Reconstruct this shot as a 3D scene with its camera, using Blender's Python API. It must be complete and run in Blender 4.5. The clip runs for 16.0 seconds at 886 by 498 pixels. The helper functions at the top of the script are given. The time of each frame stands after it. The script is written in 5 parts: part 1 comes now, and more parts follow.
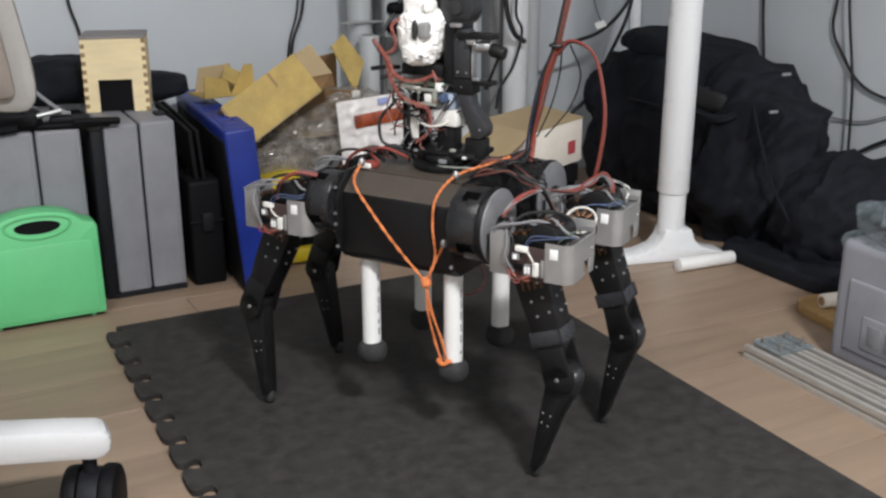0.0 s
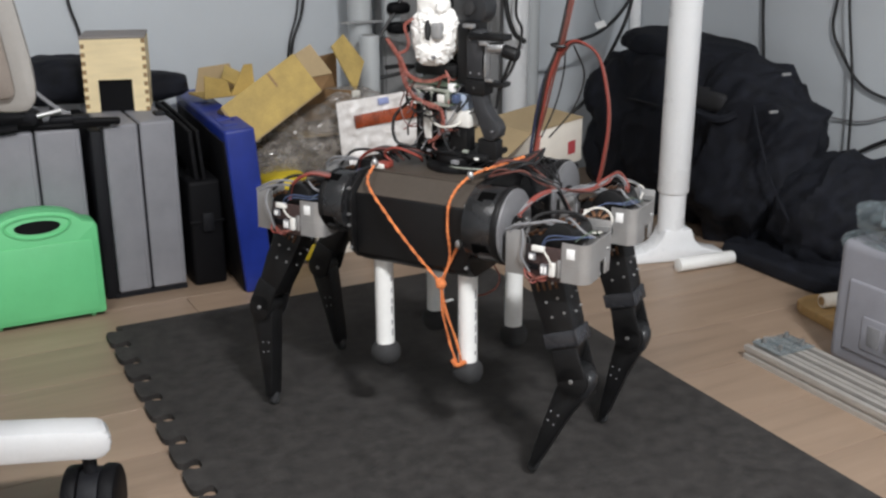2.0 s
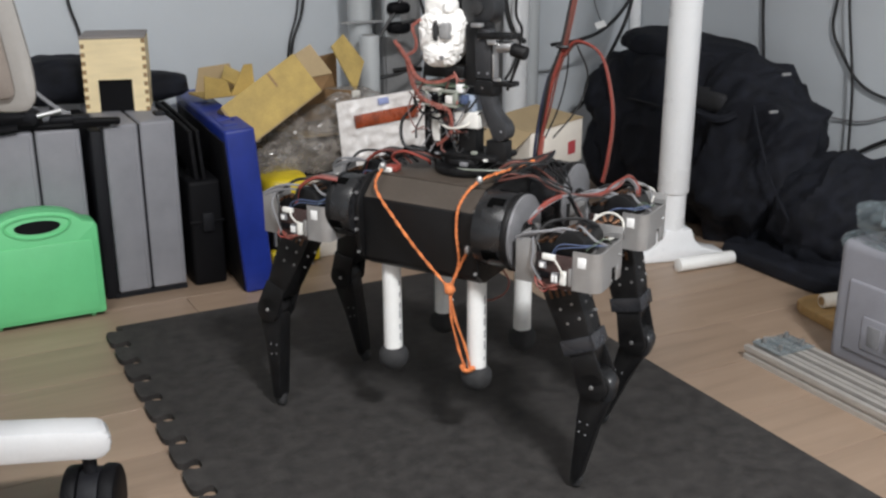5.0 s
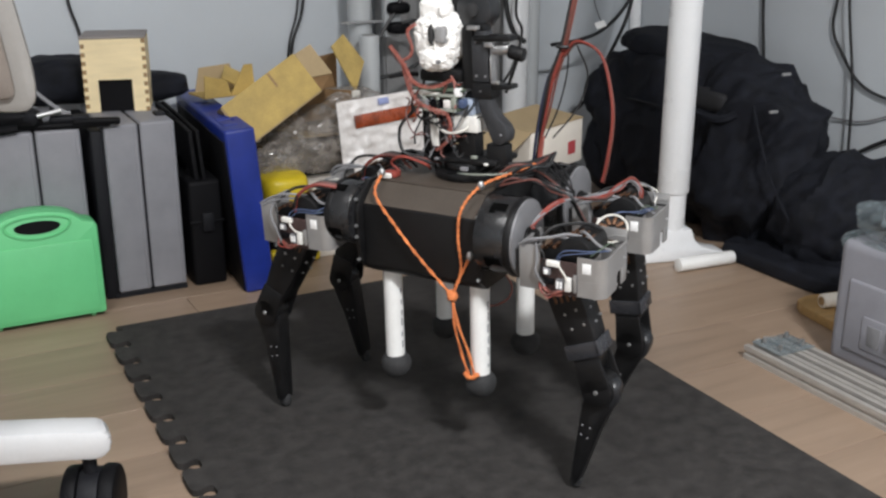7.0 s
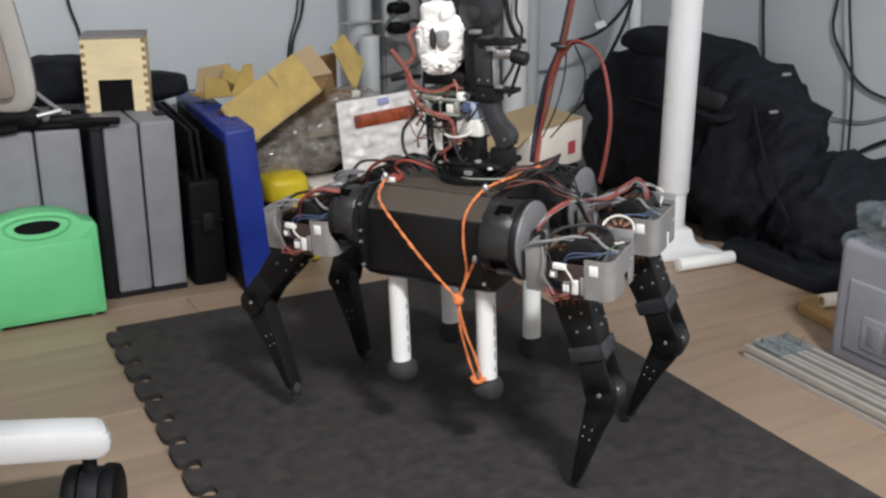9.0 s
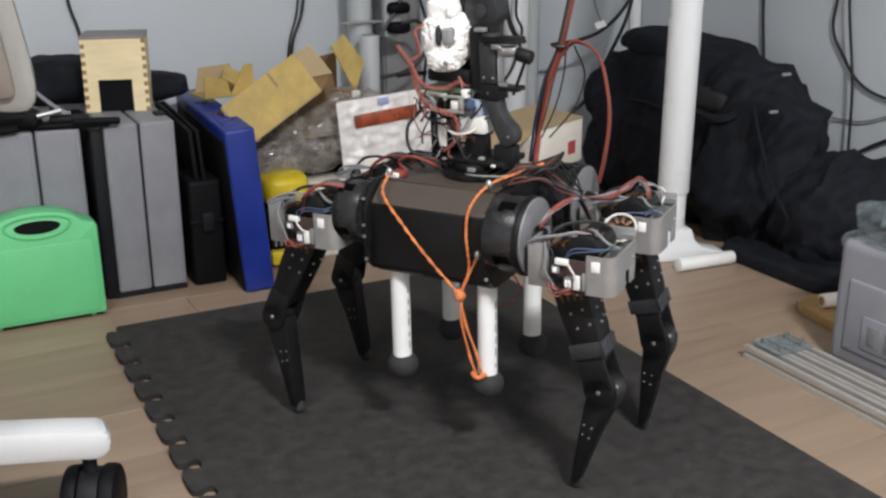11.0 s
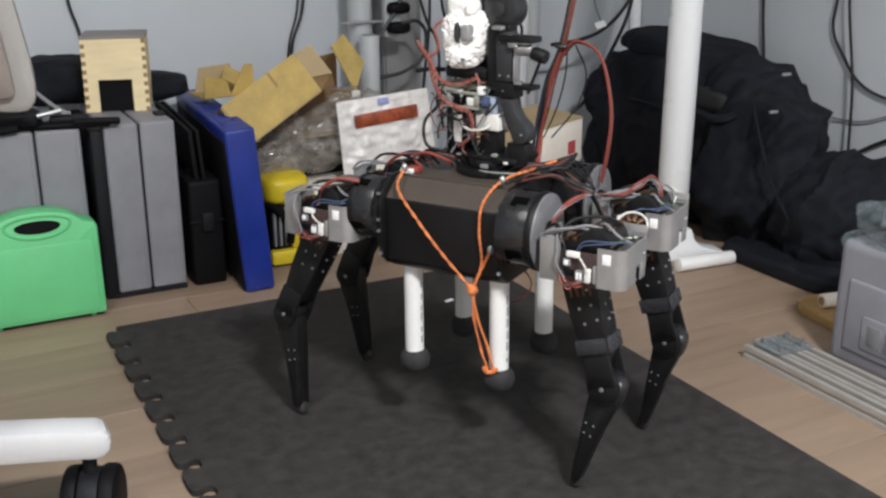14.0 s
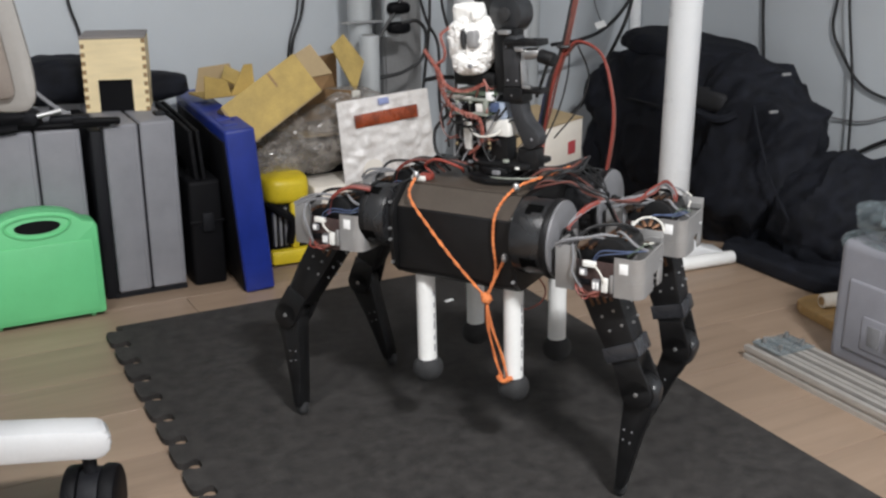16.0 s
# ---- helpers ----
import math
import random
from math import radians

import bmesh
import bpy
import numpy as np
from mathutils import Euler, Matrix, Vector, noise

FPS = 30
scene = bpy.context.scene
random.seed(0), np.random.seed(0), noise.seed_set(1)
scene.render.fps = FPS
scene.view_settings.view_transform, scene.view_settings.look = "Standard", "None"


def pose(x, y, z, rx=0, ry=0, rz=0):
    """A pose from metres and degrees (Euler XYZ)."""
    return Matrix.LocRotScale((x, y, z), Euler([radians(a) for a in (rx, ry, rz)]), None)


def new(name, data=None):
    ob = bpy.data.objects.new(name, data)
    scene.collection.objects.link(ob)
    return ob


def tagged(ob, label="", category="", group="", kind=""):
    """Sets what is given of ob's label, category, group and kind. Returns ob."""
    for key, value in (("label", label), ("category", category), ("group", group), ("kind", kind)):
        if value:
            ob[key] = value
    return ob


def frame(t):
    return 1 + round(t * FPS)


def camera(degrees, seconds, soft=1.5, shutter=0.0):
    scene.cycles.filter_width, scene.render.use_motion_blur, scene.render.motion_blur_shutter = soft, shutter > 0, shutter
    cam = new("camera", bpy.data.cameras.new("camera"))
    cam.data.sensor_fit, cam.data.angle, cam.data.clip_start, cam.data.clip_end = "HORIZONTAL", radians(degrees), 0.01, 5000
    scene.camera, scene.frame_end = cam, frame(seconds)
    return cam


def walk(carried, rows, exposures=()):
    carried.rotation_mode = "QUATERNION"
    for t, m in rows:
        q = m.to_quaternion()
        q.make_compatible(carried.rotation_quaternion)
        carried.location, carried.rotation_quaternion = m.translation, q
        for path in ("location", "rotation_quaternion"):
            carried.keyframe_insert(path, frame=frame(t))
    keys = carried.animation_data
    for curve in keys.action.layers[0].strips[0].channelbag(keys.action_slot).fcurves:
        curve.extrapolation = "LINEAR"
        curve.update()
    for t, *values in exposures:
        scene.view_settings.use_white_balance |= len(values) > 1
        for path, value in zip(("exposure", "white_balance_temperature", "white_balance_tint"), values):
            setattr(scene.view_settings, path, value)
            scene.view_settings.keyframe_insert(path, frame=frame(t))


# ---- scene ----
# camera: it stands still
cam = camera(46.31, 16.0, soft=2.5)
STAND = pose(0, 0, 0.95, 71.59, 0, -27.6)
walk(cam, [(0.0, STAND), (16.0, STAND)], exposures=[(0.0, 0.0), (16.0, 0.0)])

# ---- light ----
FLOOR = -0.013  # the foam mat's top is z = 0
world = bpy.data.worlds.new("room_air")
scene.world = world
world.use_nodes = True
world.node_tree.nodes["Background"].inputs[0].default_value = (0.75, 0.8, 0.9, 1)
world.node_tree.nodes["Background"].inputs[1].default_value = 0.05


def area(name, x, y, sx, sy, watts, colour):
    lamp = bpy.data.lights.new(name, "AREA")
    lamp.shape, lamp.size, lamp.size_y = "RECTANGLE", sx, sy
    lamp.energy, lamp.color = watts, colour
    ob = new(name, lamp)
    ob.matrix_world = pose(x, y, 2.66)
    return ob


# none in view: first placed from the shadows, second added to brighten the left
LAMPS = [(0.55, -0.85, 0.4, 0.22, 165), (-0.60, 0.6, 0.3, 1.2, 30)]
for lx, ly, sx, sy, w in LAMPS:
    area("unseen_lamp", lx, ly, sx, sy, w, (0.965, 0.97, 0.985))


# ---- materials ----
def node(nt, kind, **inputs):
    n = nt.nodes.new(kind)
    for k, v in inputs.items():
        n.inputs[k.replace("_", " ")].default_value = v
    return n


def mat(name, col, rough=0.5, metal=0.0, var=0.18, scale=9.0, bump=0.15, grain=160.0, stretch=(1, 1, 1), spec=0.5, dirt=None):
    """Paint, plastic, metal or cloth: colour varied at two scales, fine relief, uneven gloss."""
    m = bpy.data.materials.new(name)
    m.use_nodes = True
    nt = m.node_tree
    bs = nt.nodes["Principled BSDF"]
    tc = nt.nodes.new("ShaderNodeTexCoord")
    mp = node(nt, "ShaderNodeMapping", Scale=stretch)
    nt.links.new(tc.outputs["Object"], mp.inputs["Vector"])
    big = node(nt, "ShaderNodeTexNoise", Scale=scale, Detail=5.0, Roughness=0.6)
    fine = node(nt, "ShaderNodeTexNoise", Scale=grain, Detail=3.0, Roughness=0.65)
    for n in (big, fine):
        nt.links.new(mp.outputs[0], n.inputs["Vector"])
    mix = nt.nodes.new("ShaderNodeMath")
    mix.operation = "MULTIPLY_ADD"
    nt.links.new(fine.outputs[0], mix.inputs[0])
    mix.inputs[1].default_value = 0.5
    nt.links.new(big.outputs[0], mix.inputs[2])
    ramp = nt.nodes.new("ShaderNodeValToRGB")
    ramp.color_ramp.elements[0].position, ramp.color_ramp.elements[1].position = 0.5, 1.0
    lo = dirt or tuple(c * (1 - var) for c in col)
    hi = tuple(min(1, c * (1 + var)) for c in col)
    ramp.color_ramp.elements[0].color, ramp.color_ramp.elements[1].color = (*lo, 1), (*hi, 1)
    nt.links.new(mix.outputs[0], ramp.inputs[0])
    nt.links.new(ramp.outputs[0], bs.inputs["Base Color"])
    rr = node(nt, "ShaderNodeMapRange", From_Min=0.3, From_Max=0.7, To_Min=max(0.03, rough - 0.08), To_Max=min(1, rough + 0.1))
    nt.links.new(big.outputs[0], rr.inputs[0])
    nt.links.new(rr.outputs[0], bs.inputs["Roughness"])
    bs.inputs["Metallic"].default_value = metal
    bs.inputs["Specular IOR Level"].default_value = spec
    if bump:
        b = node(nt, "ShaderNodeBump", Strength=bump, Distance=0.002)
        nt.links.new(fine.outputs[0], b.inputs["Height"])
        nt.links.new(b.outputs[0], bs.inputs["Normal"])
    return m


def plank_mat(name, a, b, rough=0.42):
    """Wood grain along x, tone set for each plank by its own random number."""
    m = bpy.data.materials.new(name)
    m.use_nodes = True
    nt = m.node_tree
    bs = nt.nodes["Principled BSDF"]
    tc, oi = nt.nodes.new("ShaderNodeTexCoord"), nt.nodes.new("ShaderNodeObjectInfo")
    mp = node(nt, "ShaderNodeMapping", Scale=(1.3, 13, 13))
    off = nt.nodes.new("ShaderNodeVectorMath")
    off.operation = "ADD"
    comb = nt.nodes.new("ShaderNodeCombineXYZ")
    k = nt.nodes.new("ShaderNodeMath")
    k.operation = "MULTIPLY"
    k.inputs[1].default_value = 37.0
    nt.links.new(oi.outputs["Random"], k.inputs[0])
    nt.links.new(k.outputs[0], comb.inputs[1])
    nt.links.new(tc.outputs["Object"], off.inputs[0])
    nt.links.new(comb.outputs[0], off.inputs[1])
    nt.links.new(off.outputs[0], mp.inputs[0])
    grain = node(nt, "ShaderNodeTexNoise", Scale=1.6, Detail=7.0, Roughness=0.62, Distortion=0.4)
    nt.links.new(mp.outputs[0], grain.inputs[0])
    tone = nt.nodes.new("ShaderNodeMath")
    tone.operation = "MULTIPLY_ADD"
    nt.links.new(oi.outputs["Random"], tone.inputs[0])
    tone.inputs[1].default_value = 0.34
    nt.links.new(grain.outputs[0], tone.inputs[2])
    ramp = nt.nodes.new("ShaderNodeValToRGB")
    ramp.color_ramp.elements[0].position, ramp.color_ramp.elements[1].position = 0.38, 0.92
    ramp.color_ramp.elements[0].color, ramp.color_ramp.elements[1].color = (*a, 1), (*b, 1)
    nt.links.new(tone.outputs[0], ramp.inputs[0])
    nt.links.new(ramp.outputs[0], bs.inputs["Base Color"])
    bs.inputs["Roughness"].default_value = rough
    bp = node(nt, "ShaderNodeBump", Strength=0.12, Distance=0.002)
    nt.links.new(grain.outputs[0], bp.inputs["Height"])
    nt.links.new(bp.outputs[0], bs.inputs["Normal"])
    return m


def clear_mat(name, col, alpha, rough=0.12):
    """Thin crinkled film: part of the light goes straight through."""
    m = mat(name, col, rough, 0, 0.25, 6, 0.25, 16)
    nt = m.node_tree
    bs = nt.nodes["Principled BSDF"]
    n = node(nt, "ShaderNodeTexNoise", Scale=7.0, Detail=3.0)
    r = node(nt, "ShaderNodeMapRange", From_Min=0.35, From_Max=0.65, To_Min=alpha - 0.22, To_Max=min(1, alpha + 0.3))
    nt.links.new(n.outputs[0], r.inputs[0])
    nt.links.new(r.outputs[0], bs.inputs["Alpha"])
    return m


M_WALL = mat("wall_paint", (0.540, 0.574, 0.604), 0.75, 0, 0.05, 2.2, 0.12, 240)
M_CEIL = mat("ceiling_paint", (0.62, 0.62, 0.61), 0.85, 0, 0.04, 3, 0.1, 200)
M_SUB = mat("floor_base", (0.16, 0.12, 0.09), 0.6)
M_PLANK = plank_mat("laminate", (0.220, 0.158, 0.112), (0.326, 0.235, 0.169))
M_FOAM = mat("foam", (0.0312, 0.0288, 0.0274), 0.9, 0, 0.55, 32, 0.7, 300, spec=0.3)
M_BLACK = mat("black_print", (0.0065, 0.0065, 0.007), 0.42, 0, 0.4, 20, 0.3, 300, spec=0.32)
M_GLOSS = mat("black_gloss", (0.014, 0.015, 0.017), 0.34, 0, 0.3, 20, 0.15, 300, spec=0.6)
M_HOUSING = mat("motor_housing_black", (0.013, 0.0135, 0.015), 0.27, 0, 0.3, 25, 0.15, 300, spec=0.8)
M_HOLE = mat("slot_shade_black", (0.002, 0.002, 0.002), 0.9, 0, 0.2, spec=0.05)
# shade inside the cartons, put into a darker cardboard colour
M_INSHADE = mat("cardboard_painted_shade", (0.20, 0.115, 0.05), 0.8, 0, 0.25, 12, 0.3)
M_FRAMEG = mat("board_frame_grey", (0.27, 0.29, 0.25), 0.5, 0, 0.3, 50, 0.3)
M_WDRK = mat("dark_brown_wire", (0.13, 0.045, 0.035), 0.5, 0, 0.3)
# black body's top as lit from above, the sheen put into a taupe colour
M_TOPSHEEN = mat("taupe_top_sheen", (0.062, 0.050, 0.040), 0.42, 0, 0.25, 8, 0.15, 300)
M_ALU = mat("bracket_aluminium", (0.36, 0.355, 0.35), 0.42, 0.55, 0.12, 25, 0.15, 500)
M_DISC = mat("disc_aluminium", (0.21, 0.21, 0.22), 0.42, 0.25, 0.2, 30, 0.2, 300)
M_STEEL = mat("steel", (0.5, 0.5, 0.5), 0.4, 0.9, 0.2)
M_PVC = mat("white_pvc", (0.80, 0.80, 0.78), 0.35, 0, 0.06, 12, 0.05)
M_RUBBER = mat("rubber", (0.022, 0.022, 0.023), 0.8, 0, 0.3, 25, 0.4, 400)
M_PCB = mat("circuit_board_brown", (0.045, 0.026, 0.024), 0.45, 0, 0.4, 60, 0.4, 300)
M_PCBG = mat("circuit_board_green", (0.09, 0.12, 0.085), 0.45, 0, 0.5, 70, 0.4, 300)
M_CONN = mat("connector_white", (0.76, 0.75, 0.71), 0.45, 0, 0.08)
M_PAPER = mat("sticker_paper", (0.85, 0.85, 0.84), 0.6, 0, 0.06)
M_COPPER = mat("copper_winding", (0.13, 0.065, 0.035), 0.4, 0.6, 0.3, 60, 0.3)
M_ROPE = mat("orange_cord", (0.86, 0.235, 0.075), 0.7, 0, 0.4, 60, 1.0, 700)
M_WRED = mat("red_wire", (0.23, 0.042, 0.030), 0.5, 0, 0.2)
M_WBLK = mat("black_wire", (0.014, 0.014, 0.015), 0.45, 0, 0.2)
M_WBLU = mat("blue_wire", (0.07, 0.10, 0.19), 0.45, 0, 0.2)
M_WWHT = mat("white_wire", (0.62, 0.60, 0.55), 0.5, 0, 0.1)
M_WGRY = mat("grey_wire", (0.20, 0.20, 0.21), 0.5, 0, 0.1)
M_WBRN = mat("twisted_wire", (0.27, 0.095, 0.075), 0.5, 0, 0.5, 90, 0.6)
M_FACE = mat("white_shell", (0.84, 0.83, 0.80), 0.5, 0, 0.1, 40, 0.8, 90)
M_GREY = mat("case_grey", (0.222, 0.224, 0.244), 0.5, 0, 0.12, 14, 0.35, 420)
M_DARKRIM = mat("case_rim", (0.010, 0.0105, 0.013), 0.55, spec=0.2)
M_GREEN = mat("green_plastic", (0.135, 0.54, 0.225), 0.42, 0, 0.07, 9, 0.2, 500)
M_BLUE = mat("blue_plastic", (0.008, 0.025, 0.215), 0.4, 0, 0.25, 10, 0.25, 400)
M_DBLACK = mat("black_plastic", (0.0042, 0.0042, 0.0052), 0.55, 0, 0.3, 10, 0.3, 300, spec=0.13)
M_CLOTH = mat("black_nylon", (0.0090, 0.0102, 0.0150), 0.72, 0, 0.7, 26, 1.0, 420, spec=0.2)
M_PLY = mat("plywood", (0.80, 0.66, 0.40), 0.6, 0, 0.12, 7, 0.2, 200, stretch=(1, 1, 6))
M_PLYEND = mat("plywood_burnt_edge", (0.30, 0.19, 0.09), 0.7, 0, 0.3, 40)
M_BOXTOP = mat("box_lid_grey", (0.23, 0.21, 0.20), 0.6, 0, 0.15)
M_CARD = mat("cardboard", (0.455, 0.325, 0.105), 0.75, 0, 0.28, 11, 0.25, 240)
M_CARDB = mat("cardboard_brown", (0.40, 0.30, 0.17), 0.75, 0, 0.12, 9, 0.25, 240)
M_CARDW = mat("carton_white", (0.80, 0.75, 0.67), 0.7, 0, 0.1, 9, 0.2, 240)
M_REDST = mat("red_sticker", (0.45, 0.07, 0.08), 0.5)
M_YEL = mat("yellow_plastic", (0.62, 0.47, 0.02), 0.4, 0, 0.15, 12, 0.2)
M_FILM = clear_mat("clear_film", (0.37, 0.335, 0.30), 0.36, 0.18)
M_FILM2 = clear_mat("clear_film_cool", (0.24, 0.29, 0.31), 0.30, 0.06)
M_BAGW = mat("silvery_bag_film", (0.80, 0.78, 0.76), 0.3, 0.0, 0.1, 22, 1.0, 60, dirt=(0.60, 0.56, 0.53))
M_WINDOW = mat("amber_window", (0.27, 0.05, 0.015), 0.25, 0, 0.55, 30, 0.4, 90)
M_WHITE = mat("white_lacquer", (0.80, 0.81, 0.82), 0.3, 0, 0.04, 6, 0.05)
M_CHAIRW = mat("chair_base_white", (0.57, 0.575, 0.58), 0.35, 0, 0.05, 6, 0.05)
M_PIPE = mat("pipe_paint", (0.45, 0.47, 0.48), 0.5, 0, 0.06, 5, 0.1)
M_ARM = mat("arm_dark_grey", (0.030, 0.031, 0.034), 0.5, 0, 0.25, 30, 0.2, 300, spec=0.4)
M_BRAID = mat("braided_red_wire", (0.34, 0.10, 0.075), 0.5, 0, 0.45, 90, 0.5, 300)
M_PRINT = mat("printed_grey_ink", (0.26, 0.26, 0.28), 0.6)
M_TRUNK = mat("grey_trunking", (0.27, 0.27, 0.27), 0.6, 0, 0.15, 5)
M_RAIL = mat("anodised_rail", (0.43, 0.405, 0.375), 0.38, 0.3, 0.1, 30, 0.1)
M_SLOTSHADE = mat("rail_slot_shade", (0.045, 0.043, 0.04), 0.6, 0.2)
M_WOOD = mat("raw_plank", (0.36, 0.22, 0.085), 0.65, 0, 0.25, 10, 0.4, 180, stretch=(1, 8, 8))
M_LTGREY = mat("tool_case_grey", (0.27, 0.27, 0.30), 0.5, 0, 0.1, 12, 0.3, 420)
M_CHAIRG = mat("chair_shell_grey", (0.25, 0.24, 0.225), 0.5, 0, 0.08)
M_TAG = mat("white_tag", (0.9, 0.9, 0.9), 0.5)
M_GLOW = bpy.data.materials.new("lamp_panel")
M_GLOW.use_nodes = True
M_GLOW.node_tree.nodes["Principled BSDF"].inputs["Emission Color"].default_value = (1, 0.97, 0.93, 1)
M_GLOW.node_tree.nodes["Principled BSDF"].inputs["Emission Strength"].default_value = 4


# ---- mesh helpers ----
def merge(bm, tmp, m=None):
    if m is not None:
        bmesh.ops.transform(tmp, matrix=m, verts=tmp.verts)
    me = bpy.data.meshes.new("tmp")
    tmp.to_mesh(me)
    tmp.free()
    bm.from_mesh(me)
    bpy.data.meshes.remove(me)
    return bm


def box(bm, lo, hi, bevel=0.0, seg=2, m=None):
    t = bmesh.new()
    bmesh.ops.create_cube(t, size=1)
    for v in t.verts:
        v.co = Vector([(l + h) / 2 + c * (h - l) for l, h, c in zip(lo, hi, v.co)])
    if bevel:
        bmesh.ops.bevel(t, geom=t.edges[:], offset=bevel, segments=seg, affect="EDGES", profile=0.5)
    return merge(bm, t, m)


def cyl(bm, a, b, r, r2=None, seg=20, bevel=0.0):
    a, b = Vector(a), Vector(b)
    t = bmesh.new()
    bmesh.ops.create_cone(t, cap_ends=True, segments=seg, radius1=r, radius2=r if r2 is None else r2, depth=(b - a).length)
    if bevel:
        rim = [e for e in t.edges if len(e.link_faces) == 2 and any(len(f.verts) > 4 for f in e.link_faces)]
        bmesh.ops.bevel(t, geom=rim, offset=bevel, segments=2, affect="EDGES", profile=0.5)
    return merge(bm, t, Matrix.Translation((a + b) / 2) @ (b - a).to_track_quat("Z", "Y").to_matrix().to_4x4())


def prism(bm, outline, lo, hi, axis="y", bevel=0.0, m=None):
    """An outline in the two other axes, drawn out along axis from lo to hi."""
    def at(p, k):
        return {"x": (k, p[0], p[1]), "y": (p[0], k, p[1]), "z": (p[0], p[1], k)}[axis]
    t = bmesh.new()
    f0 = t.faces.new([t.verts.new(at(p, lo)) for p in outline])
    top = bmesh.ops.extrude_face_region(t, geom=[f0])
    d = Vector(at((0, 0), hi)) - Vector(at((0, 0), lo))
    bmesh.ops.translate(t, vec=d, verts=[v for v in top["geom"] if isinstance(v, bmesh.types.BMVert)])
    bmesh.ops.recalc_face_normals(t, faces=t.faces[:])
    if bevel:
        bmesh.ops.bevel(t, geom=t.edges[:], offset=bevel, segments=2, affect="EDGES", profile=0.5)
    return merge(bm, t, m)


def smooth_path(pts, n):
    pts = [Vector(p) for p in pts]
    if len(pts) < 3:
        return pts
    ext = [2 * pts[0] - pts[1], *pts, 2 * pts[-1] - pts[-2]]
    out = []
    for i in range(1, len(ext) - 2):
        a, b, c, d = ext[i - 1:i + 3]
        for j in range(n):
            t = j / n
            out.append(0.5 * (2 * b + (c - a) * t + (2 * a - 5 * b + 4 * c - d) * t * t + (3 * b - a - 3 * c + d) * t ** 3))
    return out + [pts[-1]]


def tube(bm, pts, r, seg=7, n=6, r1=None):
    path = smooth_path(pts, n)
    rings, side = [], None
    for i, p in enumerate(path):
        d = (path[min(i + 1, len(path) - 1)] - path[max(i - 1, 0)]).normalized()
        if side is None:
            side = d.orthogonal().normalized()
        side = (side - d * side.dot(d)).normalized()
        up = d.cross(side)
        rad = r if r1 is None else r + (r1 - r) * i / (len(path) - 1)
        rings.append([bm.verts.new(p + (side * math.cos(a) + up * math.sin(a)) * rad) for a in [math.tau * k / seg for k in range(seg)]])
    for a, b in zip(rings, rings[1:]):
        for k in range(seg):
            bm.faces.new((a[k], a[(k + 1) % seg], b[(k + 1) % seg], b[k]))
    bm.faces.new(rings[0][::-1])
    bm.faces.new(rings[-1])
    return bm


def twist(bm, pts, r, turns, strands=2, gap=None):
    """Strands twisted round each other along a path."""
    path = smooth_path(pts, 10)
    gap = gap or r
    for s in range(strands):
        out, side = [], None
        for i, p in enumerate(path):
            d = (path[min(i + 1, len(path) - 1)] - path[max(i - 1, 0)]).normalized()
            side = d.orthogonal().normalized() if side is None else (side - d * side.dot(d)).normalized()
            a = math.tau * (turns * i / len(path) + s / strands)
            out.append(p + (side * math.cos(a) + d.cross(side) * math.sin(a)) * gap)
        tube(bm, out, r, 6, 1)
    return bm


def lump(bm, c, half, power=2.6, rough=0.0, freq=6.0, seed=0.0, nu=40, nv=24, ridge=0.0, fold=0.0, lie=(5, 5, 2)):
    """A rounded, creased block: a superellipsoid pushed about by noise; fold adds long sharp creases, lie their spacing."""
    def sp(v, e):
        return math.copysign(abs(v) ** e, v)
    e, grid = 2 / power, []
    for j in range(nv + 1):
        b = -math.pi / 2 + math.pi * j / nv
        row = []
        for i in range(nu):
            a = math.tau * i / nu
            p = Vector((sp(math.cos(b), e) * sp(math.cos(a), e), sp(math.cos(b), e) * sp(math.sin(a), e), sp(math.sin(b), e)))
            q = Vector([p[k] * half[k] for k in range(3)])
            w = q * freq + Vector((seed, seed * 0.7, seed * 1.3))
            k = 1 + rough * (noise.noise(w) + 0.5 * noise.noise(w * 2.3)) - ridge * (1 - min(1, abs(noise.noise(w * 1.7)) * 5))
            out = Vector((0, 0, 0))
            if fold:
                # creases run aslant: the coordinates are sheared before the noise is read
                u = Vector((q.x * lie[0], (q.y + 0.7 * q.z) * lie[1], (q.z - 0.5 * q.y) * lie[2])) + Vector((seed, 0.3 * seed, seed * 2.1))
                h1 = 1 - abs(noise.noise(u)) * 2.4
                h2 = 1 - abs(noise.noise(u * 2.1 + Vector((3, 1, 7)))) * 2.2
                out = p.normalized() * fold * (h1 * abs(h1) + 0.45 * h2)
            row.append(bm.verts.new(Vector(c) + q * k + out))
        grid.append(row)
    for j in range(nv):
        for i in range(nu):
            bm.faces.new((grid[j][i], grid[j][(i + 1) % nu], grid[j + 1][(i + 1) % nu], grid[j + 1][i]))
    bmesh.ops.remove_doubles(bm, verts=grid[0] + grid[-1], dist=0.004 if fold else 1e-5)
    return bm


def mesh_of(name, bm, material, angle=38):
    me = bpy.data.meshes.new(name)
    bmesh.ops.recalc_face_normals(bm, faces=bm.faces[:])
    for f in bm.faces:
        f.smooth = True
    bm.to_mesh(me)
    bm.free()
    me.set_sharp_from_angle(angle=radians(angle))
    me.materials.append(material)
    return me


def part(name, bm, material, parent, label="", m=None):
    ob = new(name, mesh_of(name, bm, material))
    ob.parent = parent
    if m is not None:
        ob.matrix_basis = m
    return tagged(ob, label)


